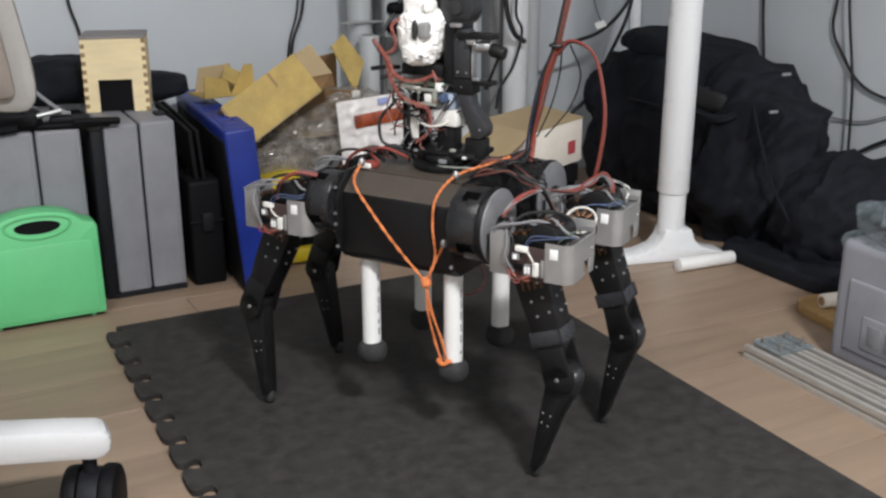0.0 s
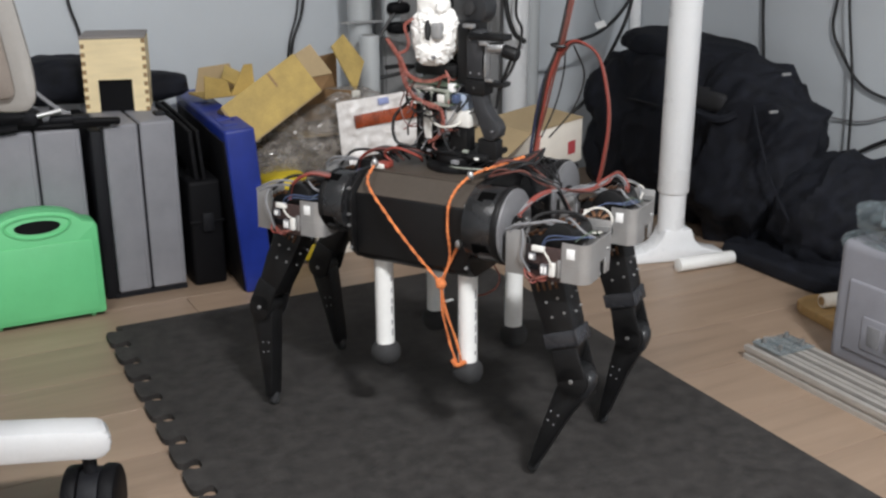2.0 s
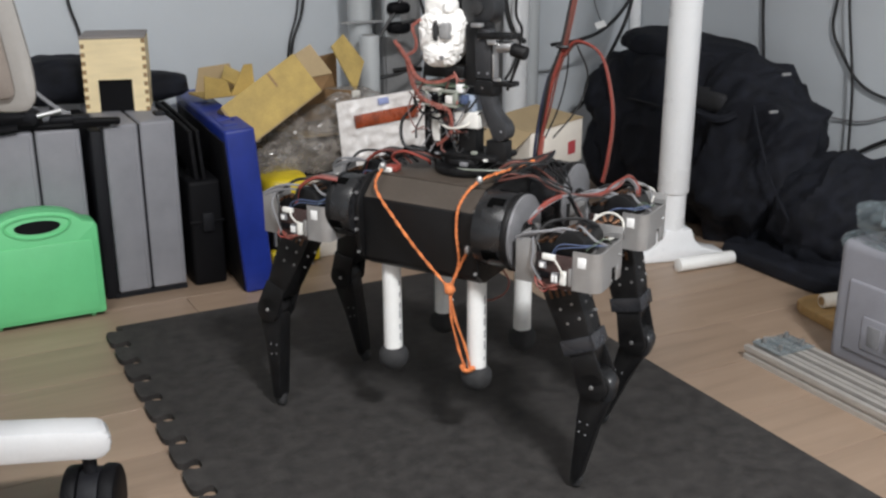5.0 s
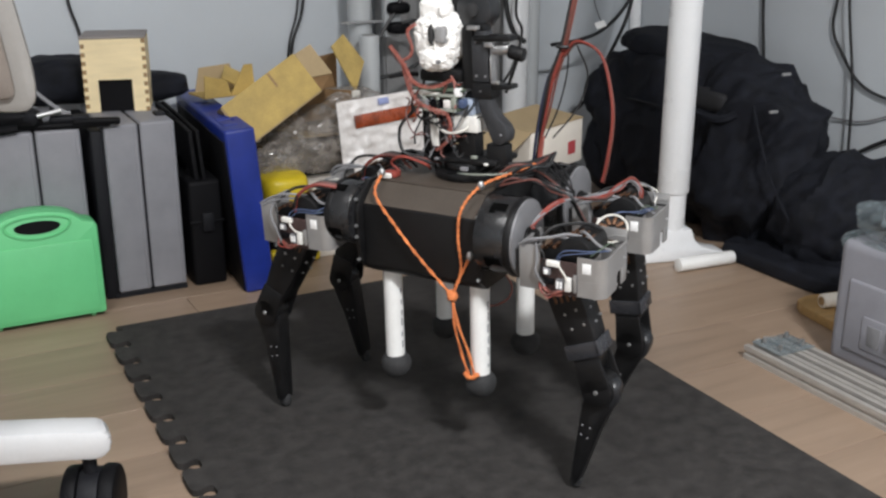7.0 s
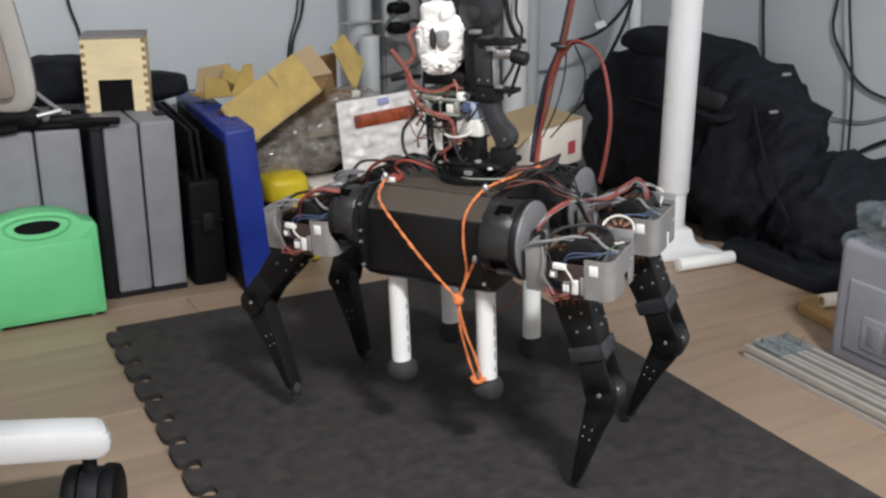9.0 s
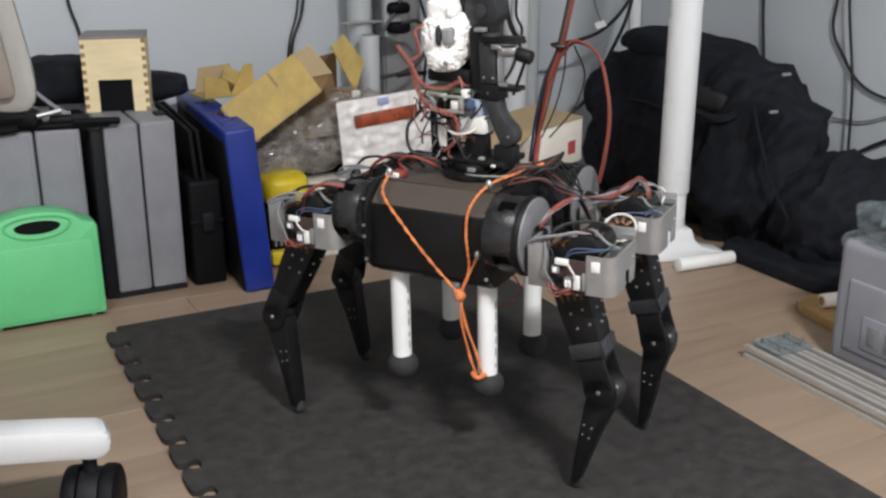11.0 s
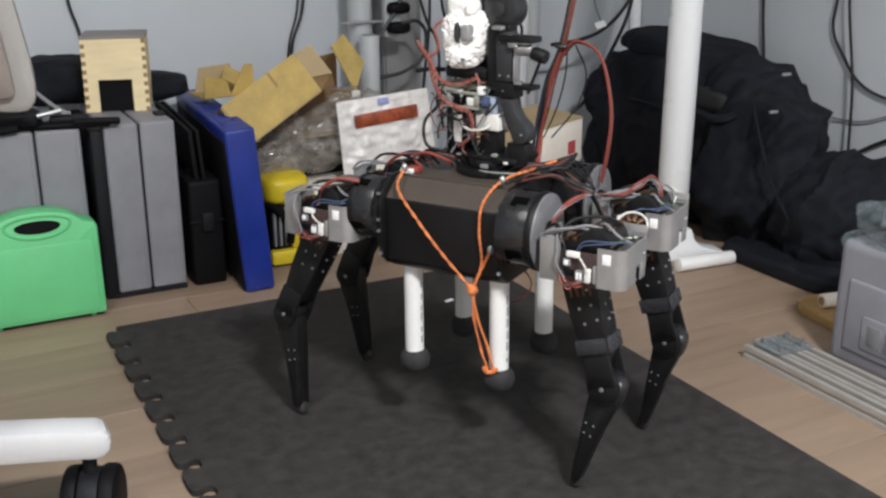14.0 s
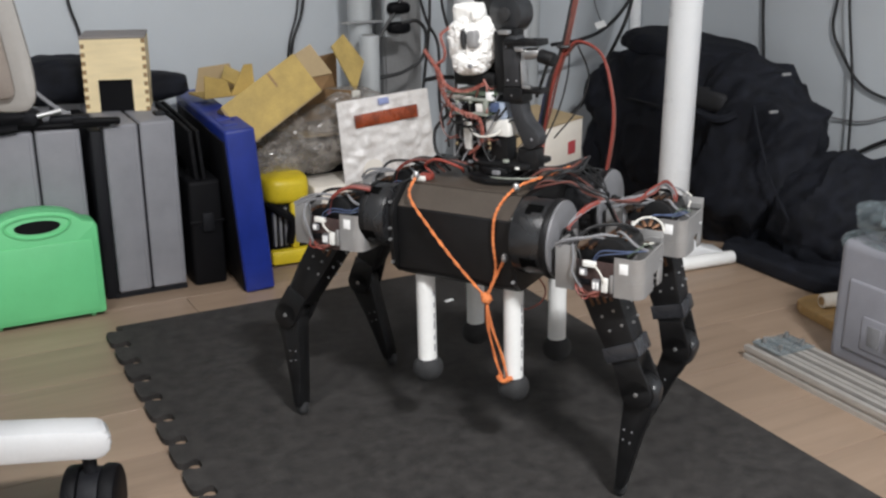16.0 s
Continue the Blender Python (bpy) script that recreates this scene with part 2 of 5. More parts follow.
def thing(name, m, label, category, group="", kind=""):
    ob = new(name)
    ob.empty_display_size = 0.05
    ob.matrix_basis = m
    return tagged(ob, label, category, group, kind)


def solid(name, bm, material, label, category, m=None, kind="", group=""):
    ob = new(name, mesh_of(name, bm, material))
    if m is not None:
        ob.matrix_basis = m
    return tagged(ob, label, category, group, kind)


def bm():
    return bmesh.new()


# ---- the room ----
def room():
    s = {"kind": "structure"}
    solid("floor", box(bm(), (-2.6, -2.6, FLOOR - 0.1), (2.6, 3.3, FLOOR - 0.004)), M_SUB, "brown laminate plank floor of a workshop", "floor", **s)
    solid("wall_north", box(bm(), (-2.6, 3.2, FLOOR), (2.6, 3.3, 2.7)), M_WALL, "pale blue-grey painted wall behind the cases", "wall", **s)
    solid("wall_east", box(bm(), (2.5, -2.6, FLOOR), (2.6, 3.198, 2.7)), M_WALL, "pale blue-grey painted wall beside the black bag", "wall", **s)
    solid("wall_west", box(bm(), (-2.6, -2.6, FLOOR), (-2.5, 3.198, 2.7)), M_WALL, "pale blue-grey painted side wall", "wall", **s)
    solid("wall_south", box(bm(), (-2.498, -2.6, FLOOR), (2.498, -2.5, 2.7)), M_WALL, "pale blue-grey painted wall", "wall", **s)
    solid("ceiling", box(bm(), (-2.6, -2.6, 2.7), (2.6, 3.3, 2.8)), M_CEIL, "plain white ceiling", "ceiling", **s)
    # light bodies out of view, for the key and the added fill lamp
    for lx, ly, sx, sy, w in LAMPS:
        t = thing("unseen_ceiling_light", pose(lx, ly, 2.7), "unseen white ceiling light with a glowing panel", "light", "ceiling lights")
        part("light_frame", box(bm(), (-sx / 2 - 0.03, -sy / 2 - 0.03, -0.026), (sx / 2 + 0.03, sy / 2 + 0.03, -0.001), 0.004), M_WHITE, t)
        part("diffuser", box(bm(), (-sx / 2, -sy / 2, -0.030), (sx / 2, sy / 2, -0.0262)), M_GLOW, t)


def foam_mat():
    """One metre wide, puzzle teeth along one edge."""
    x0, x1, y0, y1, p = 0.366, 1.364, 0.60, 2.372, 0.1
    left = []
    y = y1
    for k in range(17):
        c = 2.306 - p * k
        # a tooth with a narrow neck, then a round notch in the sheet
        half = ((0.010, 0.047), (0.009, 0.037), (0.002, 0.0325), (-0.006, 0.0345), (-0.013, 0.0395), (-0.021, 0.0400), (-0.028, 0.035), (-0.031, 0.021))
        for dx, dy in half + tuple((a, -b) for a, b in reversed(half)):
            left.append((x0 + dx, c + dy))
    left = [q for q in left if q[1] > y0 + 0.02]
    outline = [(x0, y1)] + left + [(x0, y0), (x1, y0), (x1, y1)]
    solid("foam_mat", prism(bm(), outline, FLOOR + 0.0005, 0.0, "z"), M_FOAM, "dark grey foam floor mat with puzzle edge teeth", "mat")


# ---- cases and clutter by the north wall ----
def grey_case(x, seam, x1, y):
    """Two moulded halves, a dark seam between, a dark side rim."""
    t = thing("instrument_case", pose(x, y, FLOOR), "tall grey hard-shell instrument case standing on its end", "case", "grey instrument cases")
    w, d, h, c = x1 - x, 0.34, 0.45, seam - x
    for a, b in ((0.010, c - 0.002), (c + 0.002, w)):
        half = part("case_half", box(bm(), (a, 0, 0.014), (b, d, h), 0.007, 3), M_GREY, t)
        part("moulded_rib", box(bm(), (b - 0.011, -0.002, 0.02), (b - 0.004, 0.01, h - 0.012), 0.002), M_GREY, half)
    part("seam", box(bm(), (c - 0.003, 0.004, 0.016), (c + 0.003, d - 0.006, h - 0.004)), M_DARKRIM, t)
    part("side_rim", box(bm(), (-0.022, 0.006, 0.0), (0.009, d - 0.01, h - 0.012), 0.006), M_DARKRIM, t)
    part("foot_rail", box(bm(), (0.0, 0.004, 0.0), (w, d - 0.02, 0.0135)), M_DARKRIM, t)
    for yy in (0.07, 0.25):
        part("latch", box(bm(), (w - 0.03, yy, h - 0.004), (w - 0.004, yy + 0.04, h + 0.008), 0.003), M_DARKRIM, t)
    return t


def green_case():
    t = thing("carry_case", pose(0.092, 2.482, FLOOR, -3, 0, 0.0), "bright green plastic carry case with a moulded handle", "case")
    w, h, d = 0.275, 0.282, 0.085
    arc = [(w, 0.012), (w, h - 0.048), (w - 0.008, h - 0.040), (w - 0.035, h - 0.034)]
    arc += [(w / 2 + math.cos(a) * (w / 2 - 0.037), h - 0.036 + math.sin(a) * 0.034) for a in [math.pi * k / 10 for k in range(1, 10)]]
    arc += [(0.035, h - 0.034), (0.008, h - 0.040), (0, h - 0.048), (0, 0.012)]
    body = part("shell", prism(bm(), arc, 0, d, "y", 0.007), M_GREEN, t)
    hole = [(w / 2 + 0.002 + math.cos(a) * 0.052, h - 0.036 + math.sin(a) * (0.014 if math.sin(a) > 0 else 0.017)) for a in [math.tau * k / 20 for k in range(20)]]
    # opening is not cut: a black plate carries the recess's shade
    part("grip_recess", prism(bm(), hole, -0.0015, 0.02, "y"), M_DBLACK, body, "black plate for the dark grip opening under the handle")
    lip = [(w / 2 + 0.002 + math.cos(a) * 0.074, 0, h - 0.030 + math.sin(a) * (0.020 if math.sin(a) > 0 else 0.034)) for a in [math.tau * k / 24 for k in range(25)]]
    part("handle_lip", tube(bm(), [(x, 0.0, z) for x, y, z in lip], 0.004, 6, 1), M_GREEN, body)
    part("front_panel", box(bm(), (0.012, -0.003, 0.022), (w - 0.014, 0.01, h - 0.082), 0.003), M_GREEN, t)
    for x in (0.03, w - 0.03):
        part("foot", box(bm(), (x - 0.006, 0.02, 0.0), (x + 0.006, 0.06, 0.013), 0.002), M_GREEN, t)


def wood_box():
    t = thing("wooden_box", pose(0.413, 2.780, 0.4375, 0, 0, -15), "plywood box with finger joints and a square black opening", "box")
    w, d, h, k = 0.160, 0.15, 0.193, 0.006
    part("side_panel", box(bm(), (0, 0.006, 0), (k, d, h - 0.006)), M_PLY, t)
    part("side_panel", box(bm(), (w - k, 0.006, 0), (w, d, h - 0.006)), M_PLY, t)
    part("back_panel", box(bm(), (k, d - k, 0), (w - k, d, h - 0.006)), M_PLY, t)
    part("top_panel", box(bm(), (-0.001, -0.001, h - 0.006), (w + 0.001, d + 0.001, h), 0.001), M_BOXTOP, t)
    a, b, c = 0.036, 0.120, 0.083
    part("front_panel", prism(bm(), [(0.006, 0), (a, 0), (a, c), (b, c), (b, 0), (w - 0.006, 0), (w - 0.006, h - 0.0065), (0.006, h - 0.0065)], 0.0, k, "y"), M_PLY, t)
    n = 17
    for s in (0, 1):
        for i in range(n):
            z = (h - 0.007) * i / n
            x = 0.0 if s == 0 else w - 0.010
            even = (i + s) % 2 == 0
            part("finger", box(bm(), (x, -0.0012 if even else -0.0006, z), (x + 0.010, 0.0059, z + (h - 0.007) / n)), M_PLY if even else M_PLYEND, t)
    part("opening_back", box(bm(), (a - 0.006, 0.012, 0.0005), (b + 0.006, 0.02, c + 0.008)), M_DBLACK, t, "black inner plate behind the opening")


def blue_case():
    t = thing("tool_case", pose(0.717, 2.474, FLOOR, 0, -4.2, -3.2), "blue plastic tool case standing on its narrow side", "case")
    w, d, h = 0.077, 0.64, 0.432
    part("shell", box(bm(), (0, 0, 0), (w, d, h), 0.007, 3), M_BLUE, t)
    # shade on the blue side face, added as a black panel
    part("side_shade", box(bm(), (-0.004, 0.010, 0.004), (0.004, d - 0.02, h - 0.030), 0.002), M_DBLACK, t, "black panel added for the shade on the side")
    part("lid_rib", box(bm(), (w - 0.002, 0.02, 0.02), (w + 0.004, d - 0.02, h - 0.02), 0.003), M_BLUE, t)
    for y in (0.06, 0.14, 0.40):
        part("latch", box(bm(), (0.014, y, h - 0.006), (0.050, y + 0.05, h + 0.0025), 0.002), M_BLUE, t)
    part("screw", cyl(bm(), (0.05, 0.115, h), (0.05, 0.115, h + 0.005), 0.004, seg=10), M_BLUE, t)


def black_case():
    t = thing("tool_box", pose(0.612, 2.585, FLOOR), "black plastic tool box between larger cases", "case")
    part("body", box(bm(), (0, 0, 0), (0.088, 0.30, 0.285), 0.01, 3), M_DBLACK, t)
    part("lid_edge", box(bm(), (-0.002, -0.003, 0.17), (0.09, 0.30, 0.18), 0.003), M_DBLACK, t)
    part("latch", box(bm(), (0.03, -0.010, 0.15), (0.06, 0.002, 0.20), 0.004), M_DARKRIM, t)
    part("handle", tube(bm(), [(0.02, 0.08, 0.28), (0.03, 0.09, 0.305), (0.044, 0.15, 0.312), (0.03, 0.22, 0.305), (0.02, 0.23, 0.28)], 0.008), M_DBLACK, t)


def soft_bag_behind():
    b = lump(bm(), (-0.03, 0, 0.060), (0.135, 0.10, 0.064), 3.6, 0.14, 9, 3, 48, 26, 0.06)
    lump(b, (0.165, 0.0, 0.028), (0.125, 0.09, 0.038), 2.8, 0.14, 9, 5, 40, 20, 0.06)
    solid("fabric_bag", b, M_CLOTH, "black fabric bag lying on top of grey cases", "bag", pose(0.435, 2.97, 0.439, 0, 0, -3))


def clamp_tool():
    t = thing("folded_stand", pose(0.20, 2.62, 0.4375, 0, 0, -10), "black folded instrument stand with a steel rod", "stand")
    part("foot_plate", box(bm(), (0.01, -0.01, 0.0), (0.24, 0.035, 0.016), 0.007, 3), M_DBLACK, t)
    part("clamp", box(bm(), (0.00, -0.02, 0.012), (0.07, 0.03, 0.034), 0.008, 3), M_DBLACK, t)
    part("clamp", box(bm(), (0.10, -0.005, 0.014), (0.19, 0.03, 0.030), 0.006, 3), M_DARKRIM, t)
    part("clamp_body", lump(bm(), (0.02, 0.02, 0.026), (0.062, 0.045, 0.026), 3.2, 0.18, 22, 3, 36, 20, 0.05), M_DBLACK, t)
    part("hook", tube(bm(), [(-0.03, -0.02, 0.040), (-0.045, -0.035, 0.030), (-0.04, -0.045, 0.016), (-0.01, -0.045, 0.012), (0.03, -0.035, 0.014)], 0.010, 8), M_DBLACK, t)
    part("thumb_screw", cyl(bm(), (0.075, -0.012, 0.036), (0.130, -0.006, 0.046), 0.006, seg=12), M_STEEL, t, "dull metal thumb screw")
    part("joint", cyl(bm(), (0.060, -0.022, 0.030), (0.060, 0.030, 0.036), 0.016, seg=16, bevel=0.003), M_DARKRIM, t)
    part("lever", box(bm(), (0.15, -0.020, 0.014), (0.262, 0.006, 0.030), 0.006, m=pose(0, 0, 0, 0, 2, 2)), M_DBLACK, t)
    part("rod", tube(bm(), [(0.03, 0.07, 0.125), (0.10, 0.04, 0.06), (0.14, 0.02, 0.034)], 0.0055, 8), M_WGRY, t)
    part("rod", tube(bm(), [(0.04, 0.0, 0.036), (0.15, 0.01, 0.036)], 0.004, 8), M_WGRY, t)


def sheet(bm_, a, b, c, d, thick=0.004):
    """A flat board between four corners, with thickness."""
    p = [Vector(q) for q in (a, b, c, d)]
    n = (p[1] - p[0]).cross(p[3] - p[0]).normalized() * thick
    v = [bm_.verts.new(q) for q in p] + [bm_.verts.new(q + n) for q in p]
    for f in ((3, 2, 1, 0), (4, 5, 6, 7), (0, 1, 5, 4), (1, 2, 6, 5), (2, 3, 7, 6), (3, 0, 4, 7)):
        bm_.faces.new([v[i] for i in f])
    return bm_


def cardboard():
    # an open carton lying on its side, tilted, over the heap
    t = thing("cardboard_box", pose(0.868, 2.64, 0.458, -22, -30, 6), "open mustard cardboard box lying tilted on clutter", "box")
    w, d, h = 0.246, 0.17, 0.118
    part("wall", sheet(bm(), (-w / 2, 0, -h / 2), (w / 2, 0, -h / 2), (w / 2, 0, h / 2), (-w / 2, 0, h / 2)), M_CARD, t)
    part("wall", sheet(bm(), (-w / 2, d, h / 2), (w / 2, d, h / 2), (w / 2, d, -h / 2), (-w / 2, d, -h / 2)), M_CARD, t)
    part("bottom", sheet(bm(), (-w / 2, 0.001, -h / 2), (-w / 2, 0.001, h / 2), (-w / 2, d, h / 2), (-w / 2, d, -h / 2)), M_CARDB, t)
    part("wall", sheet(bm(), (-w / 2, 0.001, h / 2), (w / 2, 0.001, h / 2), (w / 2, d, h / 2), (-w / 2, d, h / 2)), M_CARD, t)
    part("wall", sheet(bm(), (-w / 2, d, -h / 2), (w / 2, d, -h / 2), (w / 2, 0.001, -h / 2), (-w / 2, 0.001, -h / 2)), M_CARDB, t)
    part("slot", box(bm(), (0.028, -0.0055, 0.018), (0.034, 0.002, 0.062)), M_PLYEND, t)
    part("flap", sheet(bm(), (w / 2, 0.004, h / 2 - 0.075), (w / 2 + 0.062, 0.028, h / 2 - 0.100), (w / 2 + 0.058, 0.020, h / 2 - 0.002), (w / 2, 0.002, h / 2)), M_CARDB, t)
    # lower flap gets the inside's shade as base colour
    part("flap", sheet(bm(), (w / 2, 0.012, -h / 2), (w / 2 + 0.055, 0.05, -h / 2 - 0.01), (w / 2 + 0.062, 0.034, h / 2 - 0.098), (w / 2, 0.008, h / 2 - 0.07)), M_INSHADE, t, "inner flap coloured darker brown for shade")
    part("flap", sheet(bm(), (w / 2, d, -h / 2), (w / 2 + 0.07, d + 0.04, -h / 2 + 0.01), (w / 2 + 0.07, d + 0.03, h / 2), (w / 2, d, h / 2)), M_CARDB, t)
    # a second carton behind, only its inside and one upright flap seen
    t = thing("cardboard_box", pose(1.13, 2.86, 0.36, 0, 0, 0), "brown cardboard box with an upright flap", "box")
    part("flap", sheet(bm(), (-0.005, 0.0, 0.195), (0.055, -0.03, 0.06), (0.098, 0.0, 0.145), (0.045, 0.03, 0.225)), M_CARD, t)
    # inside walls: their shade is a darker brown base colour
    part("wall", sheet(bm(), (-0.16, -0.08, 0.0), (0.05, -0.08, 0.0), (0.05, -0.08, 0.075), (-0.16, -0.08, 0.10)), M_INSHADE, t)
    part("wall", sheet(bm(), (-0.12, 0.10, -0.1), (0.05, 0.10, -0.1), (0.05, 0.10, 0.165), (-0.10, 0.10, 0.14)), M_INSHADE, t)
    part("bottom", box(bm(), (-0.16, -0.076, -0.05), (0.06, 0.098, -0.044)), M_CARDB, t)
    part("tape", box(bm(), (0.02, -0.093, 0.055), (0.046, -0.087, 0.078), 0.002), M_WWHT, t)
    # the small torn carton on the blue case
    t = thing("torn_carton", pose(0.795, 2.86, 0.443, 0, 0, 10), "small torn mustard cardboard tray", "box")
    part("bottom", box(bm(), (-0.075, -0.05, 0.0), (0.075, 0.06, 0.005)), M_CARD, t)
    part("flap", sheet(bm(), (-0.078, -0.05, 0.004), (0.0, -0.055, 0.004), (-0.015, -0.06, 0.05), (-0.08, -0.06, 0.066)), M_CARD, t)
    part("flap", sheet(bm(), (0.0, -0.05, 0.004), (0.075, -0.05, 0.004), (0.07, -0.05, 0.085), (0.045, -0.05, 0.085)), M_CARD, t)
    part("flap", sheet(bm(), (-0.06, 0.05, 0.004), (0.07, 0.05, 0.004), (0.055, 0.06, 0.075), (-0.04, 0.06, 0.07)), M_CARDB, t)
    part("flap", sheet(bm(), (-0.02, -0.04, 0.05), (0.035, -0.045, 0.02), (0.055, 0.0, 0.055), (0.02, 0.02, 0.075)), M_CARD, t)


def heap():
    t = thing("storage_crate", pose(0.82, 2.70, FLOOR), "dark crate that carries bags and boxes", "crate")
    part("body", box(bm(), (0.0, 0.16, 0), (0.62, 0.42, 0.30), 0.01), M_DBLACK, t)
    part("lid", box(bm(), (-0.01, 0.15, 0.30), (0.63, 0.43, 0.318), 0.006), M_DARKRIM, t)
    t = thing("yellow_tool", pose(0.845, 2.62, FLOOR), "yellow and black portable power tool", "tool")
    part("housing", lump(bm(), (0.055, 0.09, 0.215), (0.066, 0.09, 0.042), 4.5, 0.06, 12, 1, 36, 20), M_YEL, t)
    part("base", box(bm(), (0.0, 0.02, 0.0), (0.13, 0.17, 0.18), 0.012), M_DBLACK, t)
    part("foot_band", box(bm(), (-0.006, 0.0, 0.008), (0.135, 0.03, 0.05), 0.008), M_YEL, t)
    part("side_band", box(bm(), (0.055, 0.006, 0.05), (0.078, 0.03, 0.19), 0.008), M_YEL, t)
    for k in range(3):
        part("vent_rib", box(bm(), (0.006 + 0.016 * k, 0.012, 0.06), (0.014 + 0.016 * k, 0.03, 0.17), 0.003), M_WGRY, t)
    part("grip", tube(bm(), [(0.0, 0.03, 0.18), (0.02, 0.0, 0.165), (0.05, -0.01, 0.14), (0.05, 0.01, 0.07)], 0.012, 8), M_DBLACK, t)
    t = thing("parts_box", pose(0.985, 2.66, FLOOR), "pale pinkish cardboard parts box", "box")
    part("body", box(bm(), (0, 0, 0), (0.16, 0.14, 0.205), 0.004), M_CARDW, t)
    part("lid", box(bm(), (-0.003, -0.003, 0.165), (0.163, 0.143, 0.208), 0.004), M_CARDW, t)
    t = thing("plastic_bag", pose(0.985, 2.765, 0.222), "crumpled clear plastic bag on the heap", "bag")
    part("bag_body", lump(bm(), (0.03, 0, 0.09), (0.145, 0.09, 0.10), 2.2, 0.16, 11, 5, 64, 40, 0.07), M_FILM, t)
    part("bag_fold", lump(bm(), (0.17, 0.05, 0.155), (0.13, 0.07, 0.070), 2.2, 0.16, 11, 9, 52, 30, 0.07), M_FILM, t)
    part("bag_fold", lump(bm(), (-0.08, -0.01, 0.05), (0.10, 0.07, 0.07), 2.2, 0.16, 11, 12, 48, 28, 0.07), M_FILM, t)
    part("bag_neck", lump(bm(), (-0.13, -0.02, 0.03), (0.06, 0.04, 0.035), 2.2, 0.3, 20, 3, 36, 20, 0.1), M_FILM, t)
    # added black sheets: they stand in for deep shade between the cases
    t = thing("gap_shade_sheets", pose(0.655, 2.60, FLOOR, 0, -4, -3), "thin black sheets put in for the shade between the cases", "folder")
    part("cover_sheet", box(bm(), (0.0, 0, 0), (0.012, 0.48, 0.415), 0.003), M_DBLACK, t)
    part("cover_sheet", box(bm(), (0.020, 0.004, 0), (0.030, 0.48, 0.412), 0.003), M_DBLACK, t)
    part("rear_strip", box(bm(), (0.010, 0.47, 0.0), (0.022, 0.482, 0.41), 0.003), M_DBLACK, t)
    t = thing("foil_pouch", pose(1.222, 2.655, 0.205, -6, -4, 0), "silvery white zip pouch with an amber strip", "pouch")
    g = bm()
    n, mm = 44, 38
    for s in (0, 1):
        rows = []
        for j in range(mm + 1):
            row = []
            for i in range(n + 1):
                u, v = i / n, j / mm
                x, z = (u - 0.5) * (0.295 - 0.01 * v), v * 0.232
                puff = 0.016 * (math.sin(math.pi * u) * math.sin(math.pi * v)) ** 0.6 if 0 < u < 1 and 0 < v < 1 else 0
                wob = (0.008 * noise.noise((x * 22, z * 22, s * 5.0)) + 0.006 * noise.noise((x * 48, z * 60, s * 3.0))) * min(1, puff * 200)
                row.append(g.verts.new((x, (-1 if s == 0 else 1) * (puff + wob), z)))
            rows.append(row)
        for a, b2 in zip(rows, rows[1:]):
            for i in range(n):
                g.faces.new((a[i], a[i + 1], b2[i + 1], b2[i]))
    bmesh.ops.remove_doubles(g, verts=g.verts[:], dist=0.0002)
    part("film", g, M_BAGW, t)
    part("amber_strip", box(bm(), (-0.098, -0.0225, 0.155), (0.098, -0.0165, 0.192), 0.002, m=pose(0, 0, 0, 0, -1, 0)), M_WINDOW, t, "amber transparent strip")
    part("blue_mark", box(bm(), (-0.02, -0.0125, 0.208), (0.012, -0.0105, 0.226), 0.0005), mat("blue_ink", (0.3, 0.35, 0.6), 0.5), t, "faded blue ink mark")
    part("round_label", cyl(bm(), (-0.06, -0.0162, 0.024), (-0.06, -0.0135, 0.024), 0.034, seg=28), M_CARDW, t, "round beige label")


def white_carton():
    t = thing("carton", pose(1.672, 2.49, 0.205, 3, -4, 15), "beige and white carton with a small red sticker", "box")
    part("body", box(bm(), (-0.105, 0, 0), (0.125, 0.19, 0.132), 0.004), M_CARDW, t)
    part("lid", sheet(bm(), (-0.106, -0.001, 0.133), (0.126, -0.001, 0.133), (0.126, 0.191, 0.135), (-0.106, 0.191, 0.135), 0.003), M_CARDB, t, "brown cardboard lid")
    part("flap", sheet(bm(), (-0.24, -0.02, 0.085), (-0.106, -0.004, 0.133), (-0.106, 0.19, 0.134), (-0.24, 0.17, 0.095), 0.003), M_CARDB, t, "brown cardboard flap")
    part("sticker", box(bm(), (0.06, -0.0016, 0.032), (0.092, -0.0002, 0.072)), M_REDST, t, "red paper sticker")
    t = thing("support_box", pose(1.66, 2.50, FLOOR, 0, 0, 12), "dark box beneath the pale carton", "box")
    part("body", box(bm(), (-0.16, 0.01, 0), (0.13, 0.2, 0.213), 0.006), M_DBLACK, t)
    part("lid", box(bm(), (-0.165, 0.005, 0.16), (0.135, 0.205, 0.2145), 0.004), M_DARKRIM, t)


